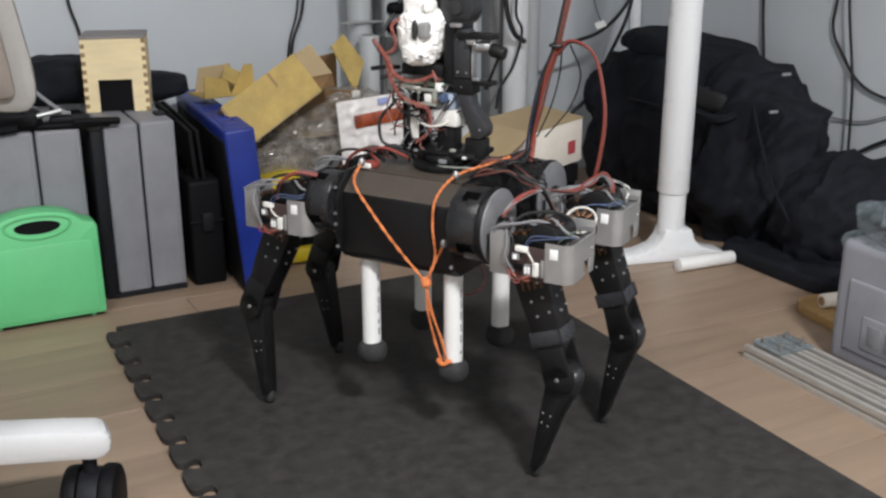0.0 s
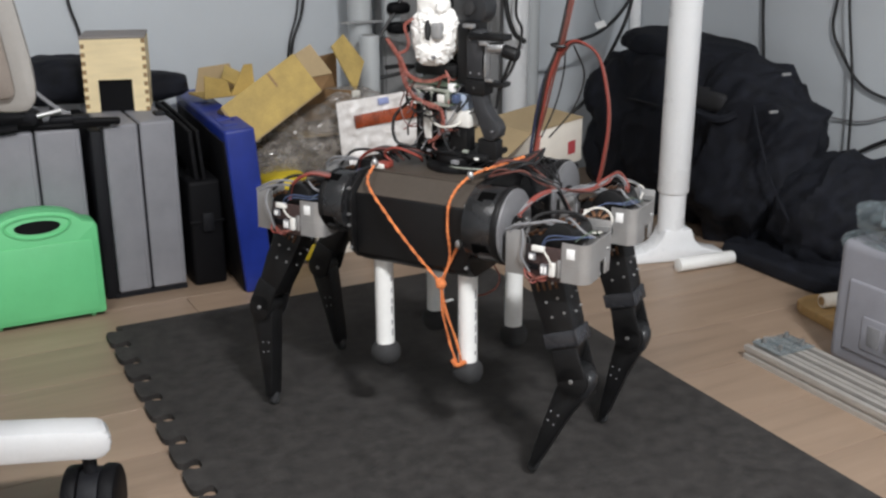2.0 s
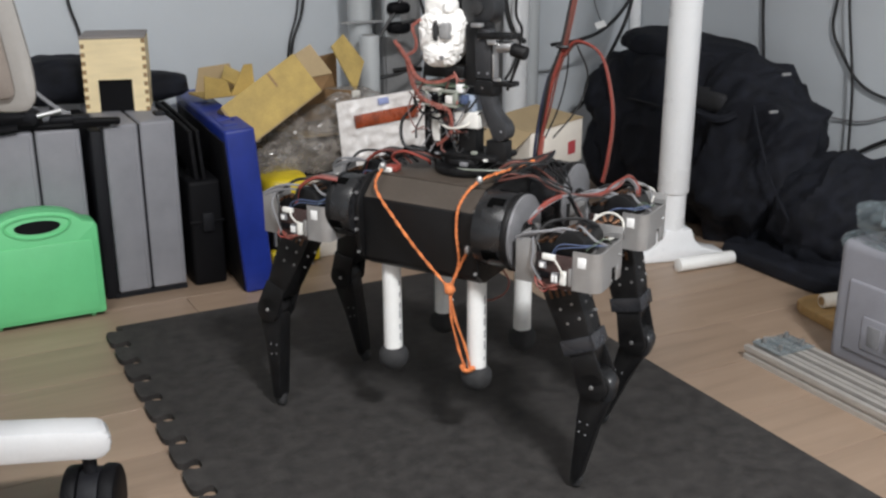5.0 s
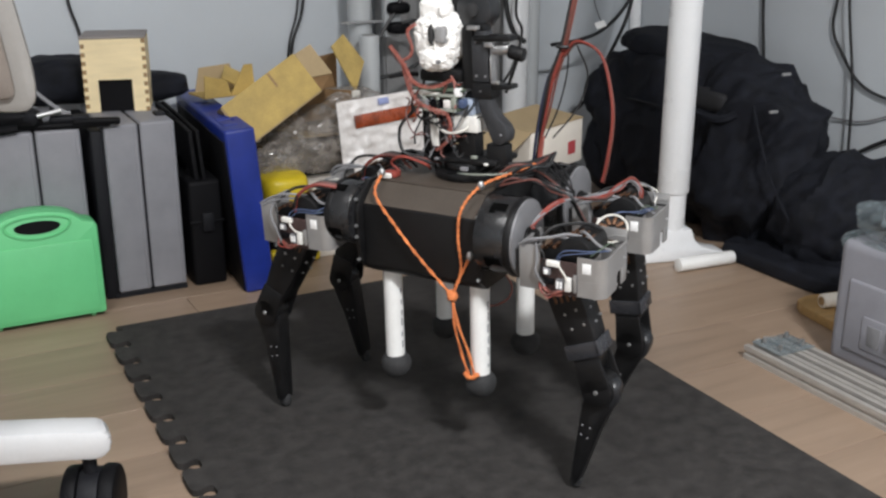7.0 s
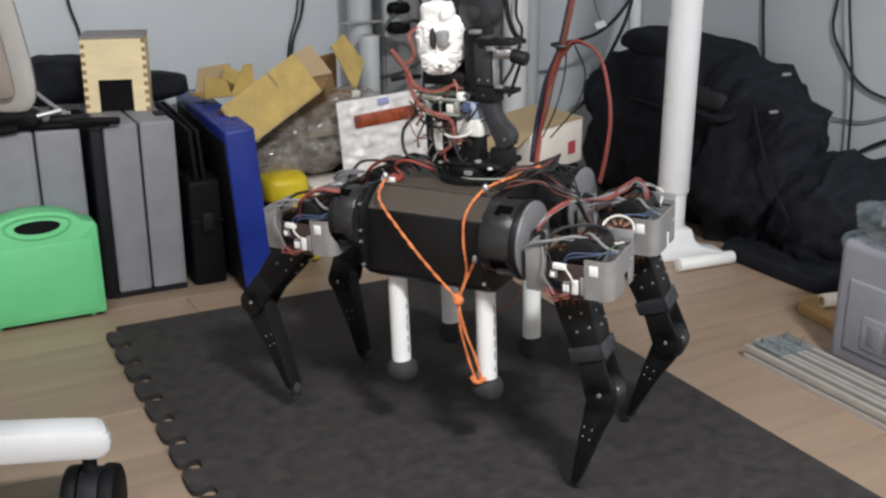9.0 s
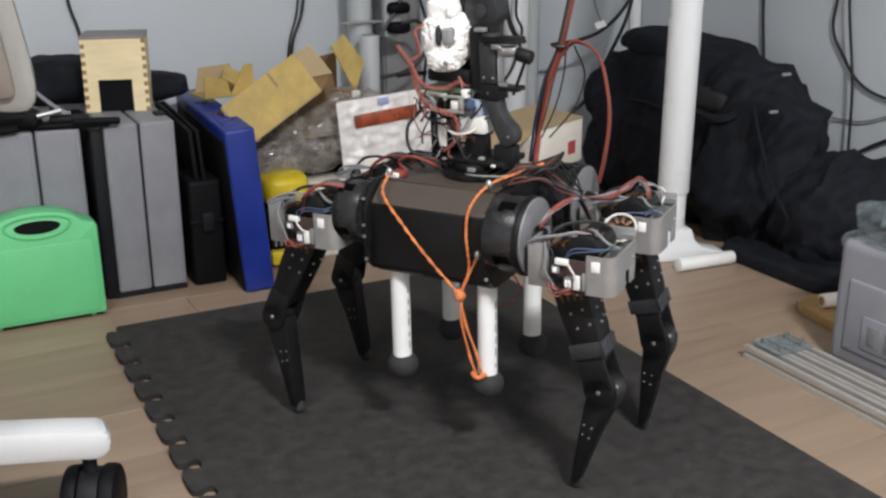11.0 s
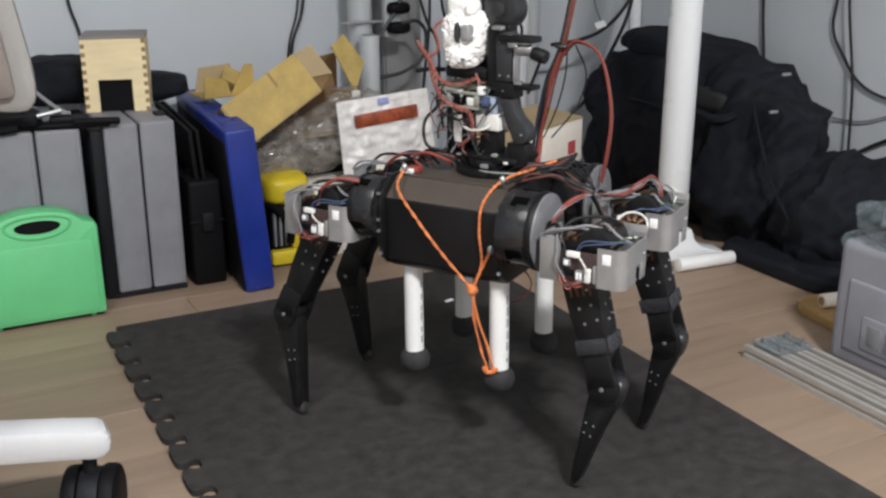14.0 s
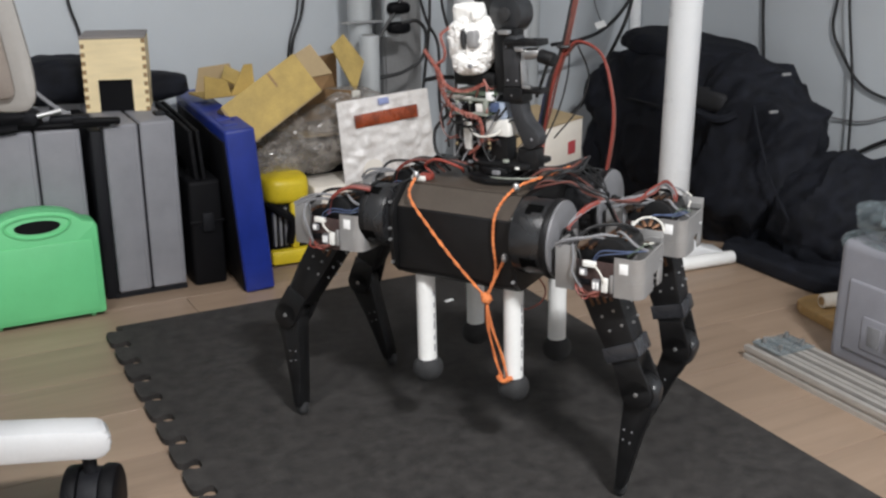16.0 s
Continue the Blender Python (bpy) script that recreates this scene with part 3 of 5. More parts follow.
# ---- pipes, cables and the desk ----
def wall_pipes():
    for x, y, r, lab in ((1.30, 3.05, 0.038, "grey-white"), (1.69, 3.07, 0.040, "cream white"), (1.955, 3.09, 0.034, "pale grey-white"), (2.472, 3.172, 0.021, "slim white")):
        t = thing("riser_pipe", pose(x, y, FLOOR), lab + " painted vertical pipe before the wall", "pipe", "riser pipes")
        part("pipe", cyl(bm(), (0, 0, 0), (0, 0, 2.705), r, seg=28), M_PIPE if "grey" in lab else M_WHITE, t)
        part("collar", cyl(bm(), (0, 0, 0.0), (0, 0, 0.03), r + 0.005, r + 0.003, seg=28), M_PIPE, t)
    t = thing("cable_trunking", pose(1.45, 3.13, FLOOR), "grey vertical cable trunking on the wall", "trunking")
    part("back_channel", box(bm(), (-0.035, 0.0, 0), (0.105, 0.068, 2.7), 0.003), M_TRUNK, t)
    part("cover_sheet", box(bm(), (-0.028, -0.010, 0.02), (0.05, 0.002, 2.68), 0.003), M_TRUNK, t)
    t = thing("cable_trunking", pose(1.868, 3.13, FLOOR), "grey vertical cable trunking on the wall", "trunking")
    part("back_channel", box(bm(), (-0.045, 0.0, 0), (0.045, 0.068, 2.7), 0.003), M_TRUNK, t)
    for x, z in ((1.285, 0.570),):
        t = thing("plastic_tube", pose(x, 2.945, FLOOR), "pale translucent plastic tube standing behind the heap", "tube", "standing plastic tubes")
        part("tube_wall", cyl(bm(), (0, 0, 0), (0, 0, z - FLOOR), 0.031, seg=28, bevel=0.002), M_PIPE, t)
        part("end_rim", cyl(bm(), (0, 0, z - FLOOR), (0, 0, z - FLOOR + 0.002), 0.022, seg=28), M_TRUNK, t)
    t = thing("power_strip", pose(1.385, 2.985, 0.555), "black power sockets with plugs on the pipe", "power strip")
    part("strip", box(bm(), (-0.028, 0.0, 0.0), (0.028, 0.03, 0.26), 0.006), M_PIPE, t)
    for k in range(4):
        part("plug", lump(bm(), (0.012, -0.014, 0.03 + 0.06 * k), (0.038, 0.022, 0.019), 3.0, 0.05, 20, k, 20, 12), M_DBLACK, t)
    t = thing("pipe_bracket", pose(1.33, 3.0, 0.60), "grey bracket arm on the riser pipe", "bracket")
    part("arm", box(bm(), (-0.11, 0, 0), (0.09, 0.012, 0.007), 0.002), M_TRUNK, t)


def cable(name, pts, r, label, material=M_WBLK):
    return solid(name, tube(bm(), pts, r, 8, 8), material, label, "cable")


def wall_cables():
    lab = "black power cable hanging by the wall"
    cable("power_cable", [(0.45, 3.185, 0.9), (0.454, 3.185, 0.70), (0.476, 3.185, 0.60), (0.50, 3.185, 0.45)], 0.0043, lab)
    cable("power_cable", [(1.18, 3.185, 1.0), (1.165, 3.185, 0.66), (1.122, 3.185, 0.52), (1.10, 3.185, 0.3)], 0.0050, lab)
    cable("power_cable", [(1.165, 3.187, 1.0), (1.148, 3.187, 0.66), (1.112, 3.187, 0.52), (1.09, 3.187, 0.3)], 0.0036, lab)
    cable("power_cable", [(1.46, 2.96, 0.85), (1.40, 2.96, 0.67), (1.332, 2.96, 0.567), (1.281, 2.96, 0.448), (1.25, 2.97, 0.30)], 0.0065, lab)
    cable("power_cable", [(1.40, 2.955, 0.60), (1.45, 2.95, 0.605), (1.482, 2.95, 0.565), (1.468, 2.95, 0.489), (1.40, 2.95, 0.45), (1.325, 2.95, 0.438)], 0.0058, "black plug cable curling from the power strip")
    cable("power_cable", [(1.50, 2.97, 0.9), (1.505, 2.97, 0.62), (1.488, 2.97, 0.45), (1.47, 2.97, 0.30)], 0.0050, lab)
    cable("power_cable", [(1.46, 2.98, 0.72), (1.50, 2.98, 0.60), (1.54, 2.98, 0.52), (1.545, 2.98, 0.35), (1.56, 2.98, 0.25)], 0.0050, lab)
    cable("power_cable", [(1.53, 2.965, 0.9), (1.545, 2.965, 0.66), (1.59, 2.965, 0.50), (1.60, 2.965, 0.30), (1.60, 2.95, 0.05), (1.60, 2.90, FLOOR + 0.006)], 0.0050, lab)
    cable("power_cable", [(1.77, 2.97, 0.80), (1.785, 2.97, 0.64), (1.815, 2.97, 0.55), (1.86, 2.97, 0.515)], 0.0086, lab)
    cable("power_cable", [(1.84, 2.965, 0.80), (1.82, 2.965, 0.62), (1.845, 2.965, 0.55), (1.815, 2.965, 0.44), (1.765, 2.965, 0.37), (1.75, 2.965, 0.30)], 0.0050, lab)
    cable("power_cable", [(2.34, 2.96, 0.75), (2.26, 2.96, 0.615), (2.17, 2.96, 0.54), (2.07, 2.96, 0.51), (1.96, 2.96, 0.50)], 0.0065, lab)
    cable("power_cable", [(2.28, 2.93, 0.75), (2.25, 2.93, 0.59), (2.17, 2.93, 0.44), (2.09, 2.93, 0.31), (2.02, 2.93, 0.25), (2.00, 2.94, 0.12)], 0.0065, lab)
    cable("thin_wire", [(2.10, 2.94, 0.8), (2.11, 2.94, 0.66), (2.14, 2.94, 0.58), (2.165, 2.94, 0.555)], 0.0014, "thin black wire carrying a white tag")
    solid("cable_tag", box(bm(), (-0.017, -0.003, -0.015), (0.017, 0.003, 0.015), 0.002), M_TAG, "small white tag hanging on a cable", "tag", pose(2.115, 2.90, 0.565, -55, -20, -25))
    e = 2.488
    cable("power_cable", [(e, 2.54, 0.95), (e, 2.54, 0.66), (e, 2.514, 0.467), (e, 2.50, 0.3)], 0.0050, "black power cable on the wall behind the bag")
    cable("power_cable", [(e, 2.22, 0.9), (e, 2.241, 0.683), (e, 2.245, 0.60), (e, 2.209, 0.539), (e, 2.121, 0.451), (e, 2.0, 0.421), (e, 1.85, 0.43), (e, 1.72, 0.5), (e, 1.66, 0.75)], 0.0043, "black power cable drooping in a loop on the wall")
    cable("power_cable", [(e - 0.02, 2.19, 0.9), (e - 0.02, 2.179, 0.688), (e - 0.02, 2.132, 0.449), (e - 0.02, 2.117, 0.249), (e - 0.02, 2.11, 0.15)], 0.0043, "black power cable on the wall behind the bag")
    cable("power_cable", [(e, 2.14, 0.21), (e, 2.11, 0.242), (e, 1.983, 0.313), (e, 1.85, 0.35), (e, 1.7, 0.36)], 0.0058, "black power cable on the wall behind the bag")
    cable("thin_wire", [(e, 2.211, 0.335), (e, 2.10, 0.342), (e, 1.994, 0.381), (e, 1.85, 0.45)], 0.0029, "thin grey wire on the wall", M_WGRY)


def desk():
    t = thing("desk", pose(1.885, 2.19, FLOOR), "white desk on round telescopic legs", "desk")
    # top is out of view: assumed from the leg, sized to leave the corner lit
    part("unseen_tabletop", box(bm(), (-0.10, -0.07, 1.25), (0.36, 0.94, 1.275), 0.003), M_WHITE, t)
    for y in (0.0, 0.86):
        leg = part("leg", cyl(bm(), (-0.008, y + 0.004, 0.197), (-0.008, y + 0.004, 1.25), 0.0435, seg=36, bevel=0.003), M_WHITE, t)
        part("inner_tube", cyl(bm(), (-0.008, y + 0.004, 0.07), (-0.008, y + 0.004, 0.20), 0.0375, seg=36), M_WHITE, leg)
        # flared foot bar
        prof = [(-0.195, 0.0), (0.15, 0.0), (0.15, 0.018), (0.11, 0.026), (0.072, 0.040), (0.052, 0.060), (0.040, 0.094), (-0.040, 0.094), (-0.048, 0.070), (-0.066, 0.048), (-0.11, 0.032), (-0.195, 0.022)]
        part("foot_bar", prism(bm(), prof, y - 0.036, y + 0.036, "y", 0.006, pose(0, 0, 0, 0, 0, -14 if y == 0 else 0)), M_WHITE, leg)
    solid("pvc_tube", cyl(bm(), (1.822, 2.088, FLOOR + 0.019), (2.005, 2.074, FLOOR + 0.019), 0.019, seg=22, bevel=0.002), M_PVC, "short white plastic tube lying on the floor", "tube")


def duffel():
    t = thing("duffel_bag", pose(2.25, 2.35, FLOOR), "large black nylon travel bag slumped against the wall", "bag")
    b = lump(bm(), (-0.02, 0.275, 0.258), (0.170, 0.320, 0.262), 3.2, 0.07, 7, 2, 150, 84, 0.02, 0.016, (6, 5, 4))
    lump(b, (-0.06, -0.125, 0.258), (0.145, 0.208, 0.258), 2.4, 0.10, 7, 7, 170, 100, 0.02, 0.034, (4, 7, 2.6))
    lump(b, (-0.085, 0.50, 0.345), (0.120, 0.09, 0.100), 2.3, 0.08, 9, 3, 70, 44, 0.03, 0.008)
    lump(b, (-0.055, 0.50, 0.160), (0.130, 0.09, 0.150), 2.8, 0.08, 9, 5, 70, 44, 0.03, 0.008)
    part("main_body", b, M_CLOTH, t)
    part("side_pouch", lump(bm(), (-0.02, -0.43, 0.15), (0.145, 0.165, 0.155), 2.7, 0.10, 8, 4, 110, 64, 0.03, 0.022, (5, 7, 3.5)), M_CLOTH, t)
    part("base_pad", lump(bm(), (-0.115, -0.40, 0.022), (0.120, 0.215, 0.024), 6.0, 0.05, 8, 6, 90, 30, 0.02, 0.004), M_CLOTH, t, "flat black padded flap on the floor")
    part("top_flap", lump(bm(), (0.01, 0.315, 0.508), (0.138, 0.240, 0.038), 3.6, 0.09, 8, 8, 110, 40, 0.03, 0.007, (6, 4, 8)), M_CLOTH, t, m=pose(0, 0, 0, 3.5, 0, 0))
    part("front_pocket", lump(bm(), (-0.155, 0.145, 0.235), (0.055, 0.185, 0.130), 3.4, 0.06, 9, 11, 100, 56, 0.02, 0.014, (6, 6, 5)), M_CLOTH, t)
    part("zip_line", tube(bm(), [(-0.196, 0.30, 0.372), (-0.214, 0.20, 0.380), (-0.216, 0.08, 0.374), (-0.200, -0.02, 0.352)], 0.0045, 6), M_DARKRIM, t)
    for pts in ([(-0.16, -0.20, 0.49), (-0.205, -0.28, 0.40), (-0.215, -0.36, 0.26), (-0.19, -0.43, 0.14)],):
        part("strap", tube(bm(), pts, 0.004, 6), M_CLOTH, t)
        part("carry_loop", tube(bm(), [(-0.19, -0.02, 0.40), (-0.235, -0.05, 0.40), (-0.235, -0.16, 0.39), (-0.19, -0.2, 0.41)], 0.012, 7), M_CLOTH, t)
    part("carry_handle", lump(bm(), (-0.200, -0.055, 0.430), (0.018, 0.10, 0.032), 3.0, 0.15, 20, 5, 32, 16, 0.05), mat("worn_webbing", (0.014, 0.014, 0.016), 0.8, 0, 0.4, 30, 0.6), t, "worn dark grey carry handle")
    for x, y, z in ((-0.180, -0.343, 0.537), (-0.210, -0.340, 0.439)):
        part("buckle", box(bm(), (x - 0.012, y - 0.004, z - 0.004), (x + 0.016, y + 0.004, z + 0.004), 0.002), M_STEEL, t, "small bright metal buckle")


# ---- the right-hand side ----
def right_side():
    t = thing("tool_case", pose(1.741, 1.06, FLOOR), "light grey plastic tool case standing on the floor", "case")
    part("shell", box(bm(), (0.0, 0.0, 0.0), (0.17, 0.425, 0.285), 0.022, 4), M_LTGREY, t)
    part("shell_rim", box(bm(), (0.165, 0.0, 0.0), (0.19, 0.425, 0.285), 0.01), M_LTGREY, t)
    part("raised_panel", box(bm(), (-0.005, 0.05, 0.04), (0.012, 0.385, 0.205), 0.008, 3), M_LTGREY, t)
    part("badge_frame", box(bm(), (-0.009, 0.10, 0.06), (0.0, 0.335, 0.135), 0.004), M_LTGREY, t, "embossed frame with an unreadable mark")
    for k in range(4):
        y = 0.315 - 0.045 * k
        part("mark_bar", box(bm(), (-0.0115, y - 0.032, 0.075), (-0.008, y, 0.12), 0.001), M_WGRY, t)
    t = thing("plastic_bag", pose(1.84, 1.32, 0.268), "crumpled clear plastic bag on a grey case", "bag")
    part("bag_body", lump(bm(), (0, 0, 0.045), (0.10, 0.17, 0.055), 2.5, 0.16, 13, 4, 56, 30, 0.08), M_FILM2, t)
    part("bag_lip", lump(bm(), (-0.07, 0.02, -0.01), (0.022, 0.16, 0.045), 2.5, 0.16, 13, 8, 48, 24, 0.08), M_FILM2, t)
    lid = lump(bm(), (0, 0, 0.05), (0.06, 0.10, 0.055), 2.4, 0.08, 10, 2, 32, 18)
    solid("grey_pouch", lid, M_WGRY, "grey cloth pouch inside clear plastic", "pouch", pose(1.86, 1.36, 0.276))
    # three slotted rails side by side on the floor
    for k, x in enumerate((1.578, 1.622, 1.666)):
        r = thing("slotted_rail", pose(x, 0.55, FLOOR), "aluminium slotted profile rail lying on the floor", "rail", "aluminium rails")
        w, h = 0.040, 0.032
        prof = [(0, 0), (w, 0), (w, h), (w * 0.68, h), (w * 0.68, h - 0.007), (w * 0.32, h - 0.007), (w * 0.32, h), (0, h), (0, h * 0.66), (0.005, h * 0.62), (0.005, h * 0.38), (0, h * 0.34)]
        part("profile", prism(bm(), prof, 0, 1.02 + (0.012 if k == 1 else 0), "y"), M_RAIL, r)
        # slot floors coloured dark for the shade within the rail
        part("slot", box(bm(), (w * 0.33, 0.002, h - 0.0105), (w * 0.67, 1.015, h - 0.0065)), M_SLOTSHADE, r)
        part("slot", box(bm(), (0.0052, 0.002, h * 0.39), (0.0065, 1.015, h * 0.61)), M_SLOTSHADE, r)
    j = thing("joining_plate", pose(1.60, 1.485, FLOOR + 0.0322), "clear plastic joining plate with bolts on the rails", "plate")
    part("plate", box(bm(), (0, 0, 0), (0.105, 0.085, 0.004), 0.001), M_FILM2, j)
    for x in (0.02, 0.085):
        for y in (0.018, 0.066):
            part("bolt", cyl(bm(), (x, y, 0.004), (x, y, 0.017), 0.0045, seg=10), M_STEEL, j)
    t = thing("wood_offcut", pose(1.862, 1.515, FLOOR, 0, 0, -8), "brown plywood offcut on the floor", "board")
    part("board", prism(bm(), [(0.0, 0.02), (0.012, 0.004), (0.04, 0.0), (0.34, 0.0), (0.34, 0.24), (0.05, 0.24), (0.016, 0.225), (0.0, 0.19)], 0, 0.024, "z", 0.003), M_WOOD, t)
    t = thing("cardboard_tube", pose(1.915, 1.665, FLOOR + 0.0425), "beige cardboard tube resting on the offcut", "tube")
    part("tube_wall", cyl(bm(), (0, 0, 0), (0.22, -0.05, 0.0), 0.018, seg=24, bevel=0.003), M_CARDW, t)
    # tube is solid: a dark disc paints the hollow's shade
    part("bore", cyl(bm(), (-0.0016, 0.0004, 0), (0.01, -0.0023, 0), 0.0115, seg=20), M_PLYEND, t, "dark disc for the shade in the tube's open end")


def chair():
    t = thing("office_chair", pose(-0.115, 1.545, FLOOR), "grey office chair with white base and black casters", "chair")
    part("column", cyl(bm(), (0, 0, 0.13), (0, 0, 0.44), 0.028), M_STEEL, t)
    part("hub", cyl(bm(), (0, 0, 0.11), (0, 0, 0.20), 0.055, 0.045, 24, 0.006), M_WHITE, t)
    part("seat", lump(bm(), (-0.03, 0.0, 0.50), (0.17, 0.19, 0.04), 3.0, 0.02, 4, 1, 40, 18), M_DBLACK, t)
    edge = [(0.236, 0.98), (0.263, 0.85), (0.276, 0.767), (0.279, 0.732), (0.278, 0.708), (0.271, 0.695), (0.259, 0.689), (0.235, 0.692), (0.16, 0.700), (0.0, 0.702)]
    edge += [(-x, z) for x, z in reversed(edge[:-1])] + [(-0.22, 1.02), (0.22, 1.02)]
    part("backrest", prism(bm(), edge, -0.030, 0.012, "y", 0.011), M_CHAIRG, t, "pale grey rounded back shell")
    part("back_pad", prism(bm(), [(0.225, 0.95), (0.238, 0.82), (0.247, 0.752), (0.250, 0.722), (0.246, 0.712), (0.16, 0.716), (-0.16, 0.716), (-0.246, 0.712), (-0.247, 0.752), (-0.225, 0.95)], -0.044, -0.026, "y", 0.007), mat("chair_pad_taupe", (0.17, 0.145, 0.125), 0.75, 0, 0.12, 20, 0.4, 400), t, "taupe back pad")
    part("back_bracket", tube(bm(), [(0.0, 0.1, 0.50), (0.04, 0.2, 0.52), (0.06, 0.12, 0.68), (0.06, 0.06, 0.74)], 0.016, 8), M_DBLACK, t)
    for k in range(5):
        a = -2 + 72 * k
        m = pose(0, 0, 0, 0, 0, a)
        g = bm()
        prof = [(0.03, 0.176), (0.16, 0.168), (0.27, 0.150), (0.300, 0.144), (0.314, 0.148), (0.323, 0.158), (0.325, 0.175), (0.320, 0.187), (0.308, 0.194), (0.26, 0.204), (0.16, 0.222), (0.03, 0.240)]
        prism(g, prof, -0.031, 0.031, "y", 0.011)
        leg = part("base_leg", g, M_CHAIRW, t, m=m)
        g = bm()
        for s in (-1, 1):
            cyl(g, (s * 0.0165, 0, 0), (s * 0.041, 0, 0), 0.060, 0.058, 32, 0.006)
        w = part("caster", g, M_DBLACK, leg, "black twin-wheel caster", m=pose(0.290, 0.0, 0.060, 0, 0, -20 + 31 * k))
        g = bm()
        cyl(g, (-0.0155, 0, 0), (0.0155, 0, 0), 0.055, seg=28, bevel=0.002)
        cyl(g, (0, 0, 0.05), (0, 0, 0.092), 0.011)
        part("caster_fork", g, M_DARKRIM, leg, m=pose(0.290, 0.0, 0.060, 0, 0, -20 + 31 * k))


# ---- the robot ----
CENTRE = Vector((0.01, 0.0, 0.42))
HOME = pose(0.835, 1.654, 0.0, 0, 0, -57.1)
LEGS = {"NR": (0.265, -1), "FR": (0.265, 1), "NL": (-0.245, -1), "FL": (-0.245, 1)}
ROLL_Y, ROLL_Z, HIP_DROP, OFFSET, THIGH, SHIN = 0.11, 0.438, 0.033, 0.02, 0.22, 0.203
# the leg's side and forward set-off from the roll axis
SET_OFF = {"NR": (-0.004, -0.009), "FR": (-0.004, 0.018), "NL": (-0.027, -0.003), "FL": (0.002, -0.018)}


def screw(bm_, p, d, r=0.003):
    p, d = Vector(p), Vector(d)
    return cyl(bm_, p, p + d, r, r * 0.7, 8)


def body(robot):
    sec = [(-0.128, 0.345), (-0.131, 0.352), (-0.131, 0.460), (-0.128, 0.465), (-0.094, 0.494), (0.094, 0.494), (0.128, 0.465), (0.131, 0.460), (0.131, 0.352), (0.128, 0.345), (0.112, 0.334), (-0.112, 0.334)]
    shell = part("body_shell", prism(bm(), sec, -0.102, 0.122, "x", 0.0015), M_BLACK, robot, "black printed box body with chamfered edges")
    # taupe sheets carry the ceiling light's sheen on the black chamfers and top
    part("chamfer_sheen", sheet(bm(), (-0.100, -0.1305, 0.4635), (0.120, -0.1305, 0.4635), (0.120, -0.0935, 0.4955), (-0.100, -0.0935, 0.4955), -0.002), M_TOPSHEEN, shell)
    part("chamfer_sheen", sheet(bm(), (-0.100, 0.0935, 0.4955), (0.120, 0.0935, 0.4955), (0.120, 0.1305, 0.4635), (-0.100, 0.1305, 0.4635), -0.002), M_TOPSHEEN, shell)
    part("top_plate", box(bm(), (-0.098, -0.092, 0.4945), (0.118, 0.092, 0.4985), 0.001), M_TOPSHEEN, shell)
    for x0, x1 in ((-0.112, -0.103), (0.123, 0.132)):
        pl = [(-0.138, 0.356), (-0.145, 0.39), (-0.146, 0.45), (-0.138, 0.474), (-0.104, 0.4975), (0.104, 0.4975), (0.138, 0.474), (0.146, 0.45), (0.145, 0.39), (0.138, 0.356), (0.118, 0.338), (-0.118, 0.338)]
        plate = part("end_plate", prism(bm(), pl, x0, x1, "x", 0.001), M_BLACK, robot)
        for y, z in ((-0.137, 0.472), (-0.1405, 0.425), (-0.136, 0.362), (-0.1405, 0.405)):
            part("screw", screw(bm(), ((x0 + x1) / 2, y - 0.006, z), (0, -0.004, 0.001), 0.0035), M_STEEL, plate)
    for s in (-1, 1):
        for x0, x1, e in ((0.132, 0.196, 1), (-0.112, -0.160, -1)):
            h = part("motor_housing", cyl(bm(), (x0, s * ROLL_Y, ROLL_Z), (x1, s * ROLL_Y, ROLL_Z), 0.0635 if e > 0 else 0.056, seg=44, bevel=0.003), M_HOUSING, robot, "black round motor housing")
            part("rim_flange", cyl(bm(), (x1 - e * 0.010, s * ROLL_Y, ROLL_Z), (x1 + e * 0.001, s * ROLL_Y, ROLL_Z), 0.0662 if e > 0 else 0.057, seg=44, bevel=0.0015), M_BLACK, h)
            part("end_disc", cyl(bm(), (x1 + e * 0.001, s * ROLL_Y, ROLL_Z), (x1 + e * 0.006, s * ROLL_Y, ROLL_Z), 0.0640 if e > 0 else 0.050, seg=44, bevel=0.0012), M_DISC, h, "grey aluminium end disc")
            part("hub", cyl(bm(), (x1 + e * 0.006, s * ROLL_Y, ROLL_Z), (x1 + e * 0.012, s * ROLL_Y, ROLL_Z), 0.02, seg=20, bevel=0.002), M_BLACK, h)
            for a in (118, 72, 205) if s < 0 else (100, 60):
                ca, sa, rr = math.cos(radians(a)), math.sin(radians(a)), 0.0632 if e > 0 else 0.0557
                m = Matrix.Translation((x0 + e * 0.033, s * ROLL_Y + ca * rr, ROLL_Z + sa * rr)) @ pose(0, 0, 0, a - 90, 0, 0)
                # slots are not cut: black blocks give the openings' dark inside
                part("slot_shade", box(bm(), (-0.014, -0.008, -0.003), (0.014, 0.008, 0.0015), 0.001, m=m), M_HOLE, h)
                part("slot_shade", box(bm(), (-0.014, -0.013, -0.003), (-0.004, -0.007, 0.0014), 0.001, m=m), M_HOLE, h)
    # rest legs under the body
    for x in (-0.07, 0.105):
        for y in (-0.095, 0.095):
            leg = part("rest_leg", cyl(bm(), (x, y, 0.165), (x, y, 0.336), 0.0172, seg=24), M_PVC, robot, "white plastic pipe leg")
            part("ball_foot", lump(bm(), (x, y, 0.147), (0.0275, 0.0275, 0.025), 2.2, 0.03, 20, x, 28, 16), M_RUBBER, leg, "black rubber ball foot")
            if y < 0:
                rnd = random.Random(int(x * 1000) + 90)
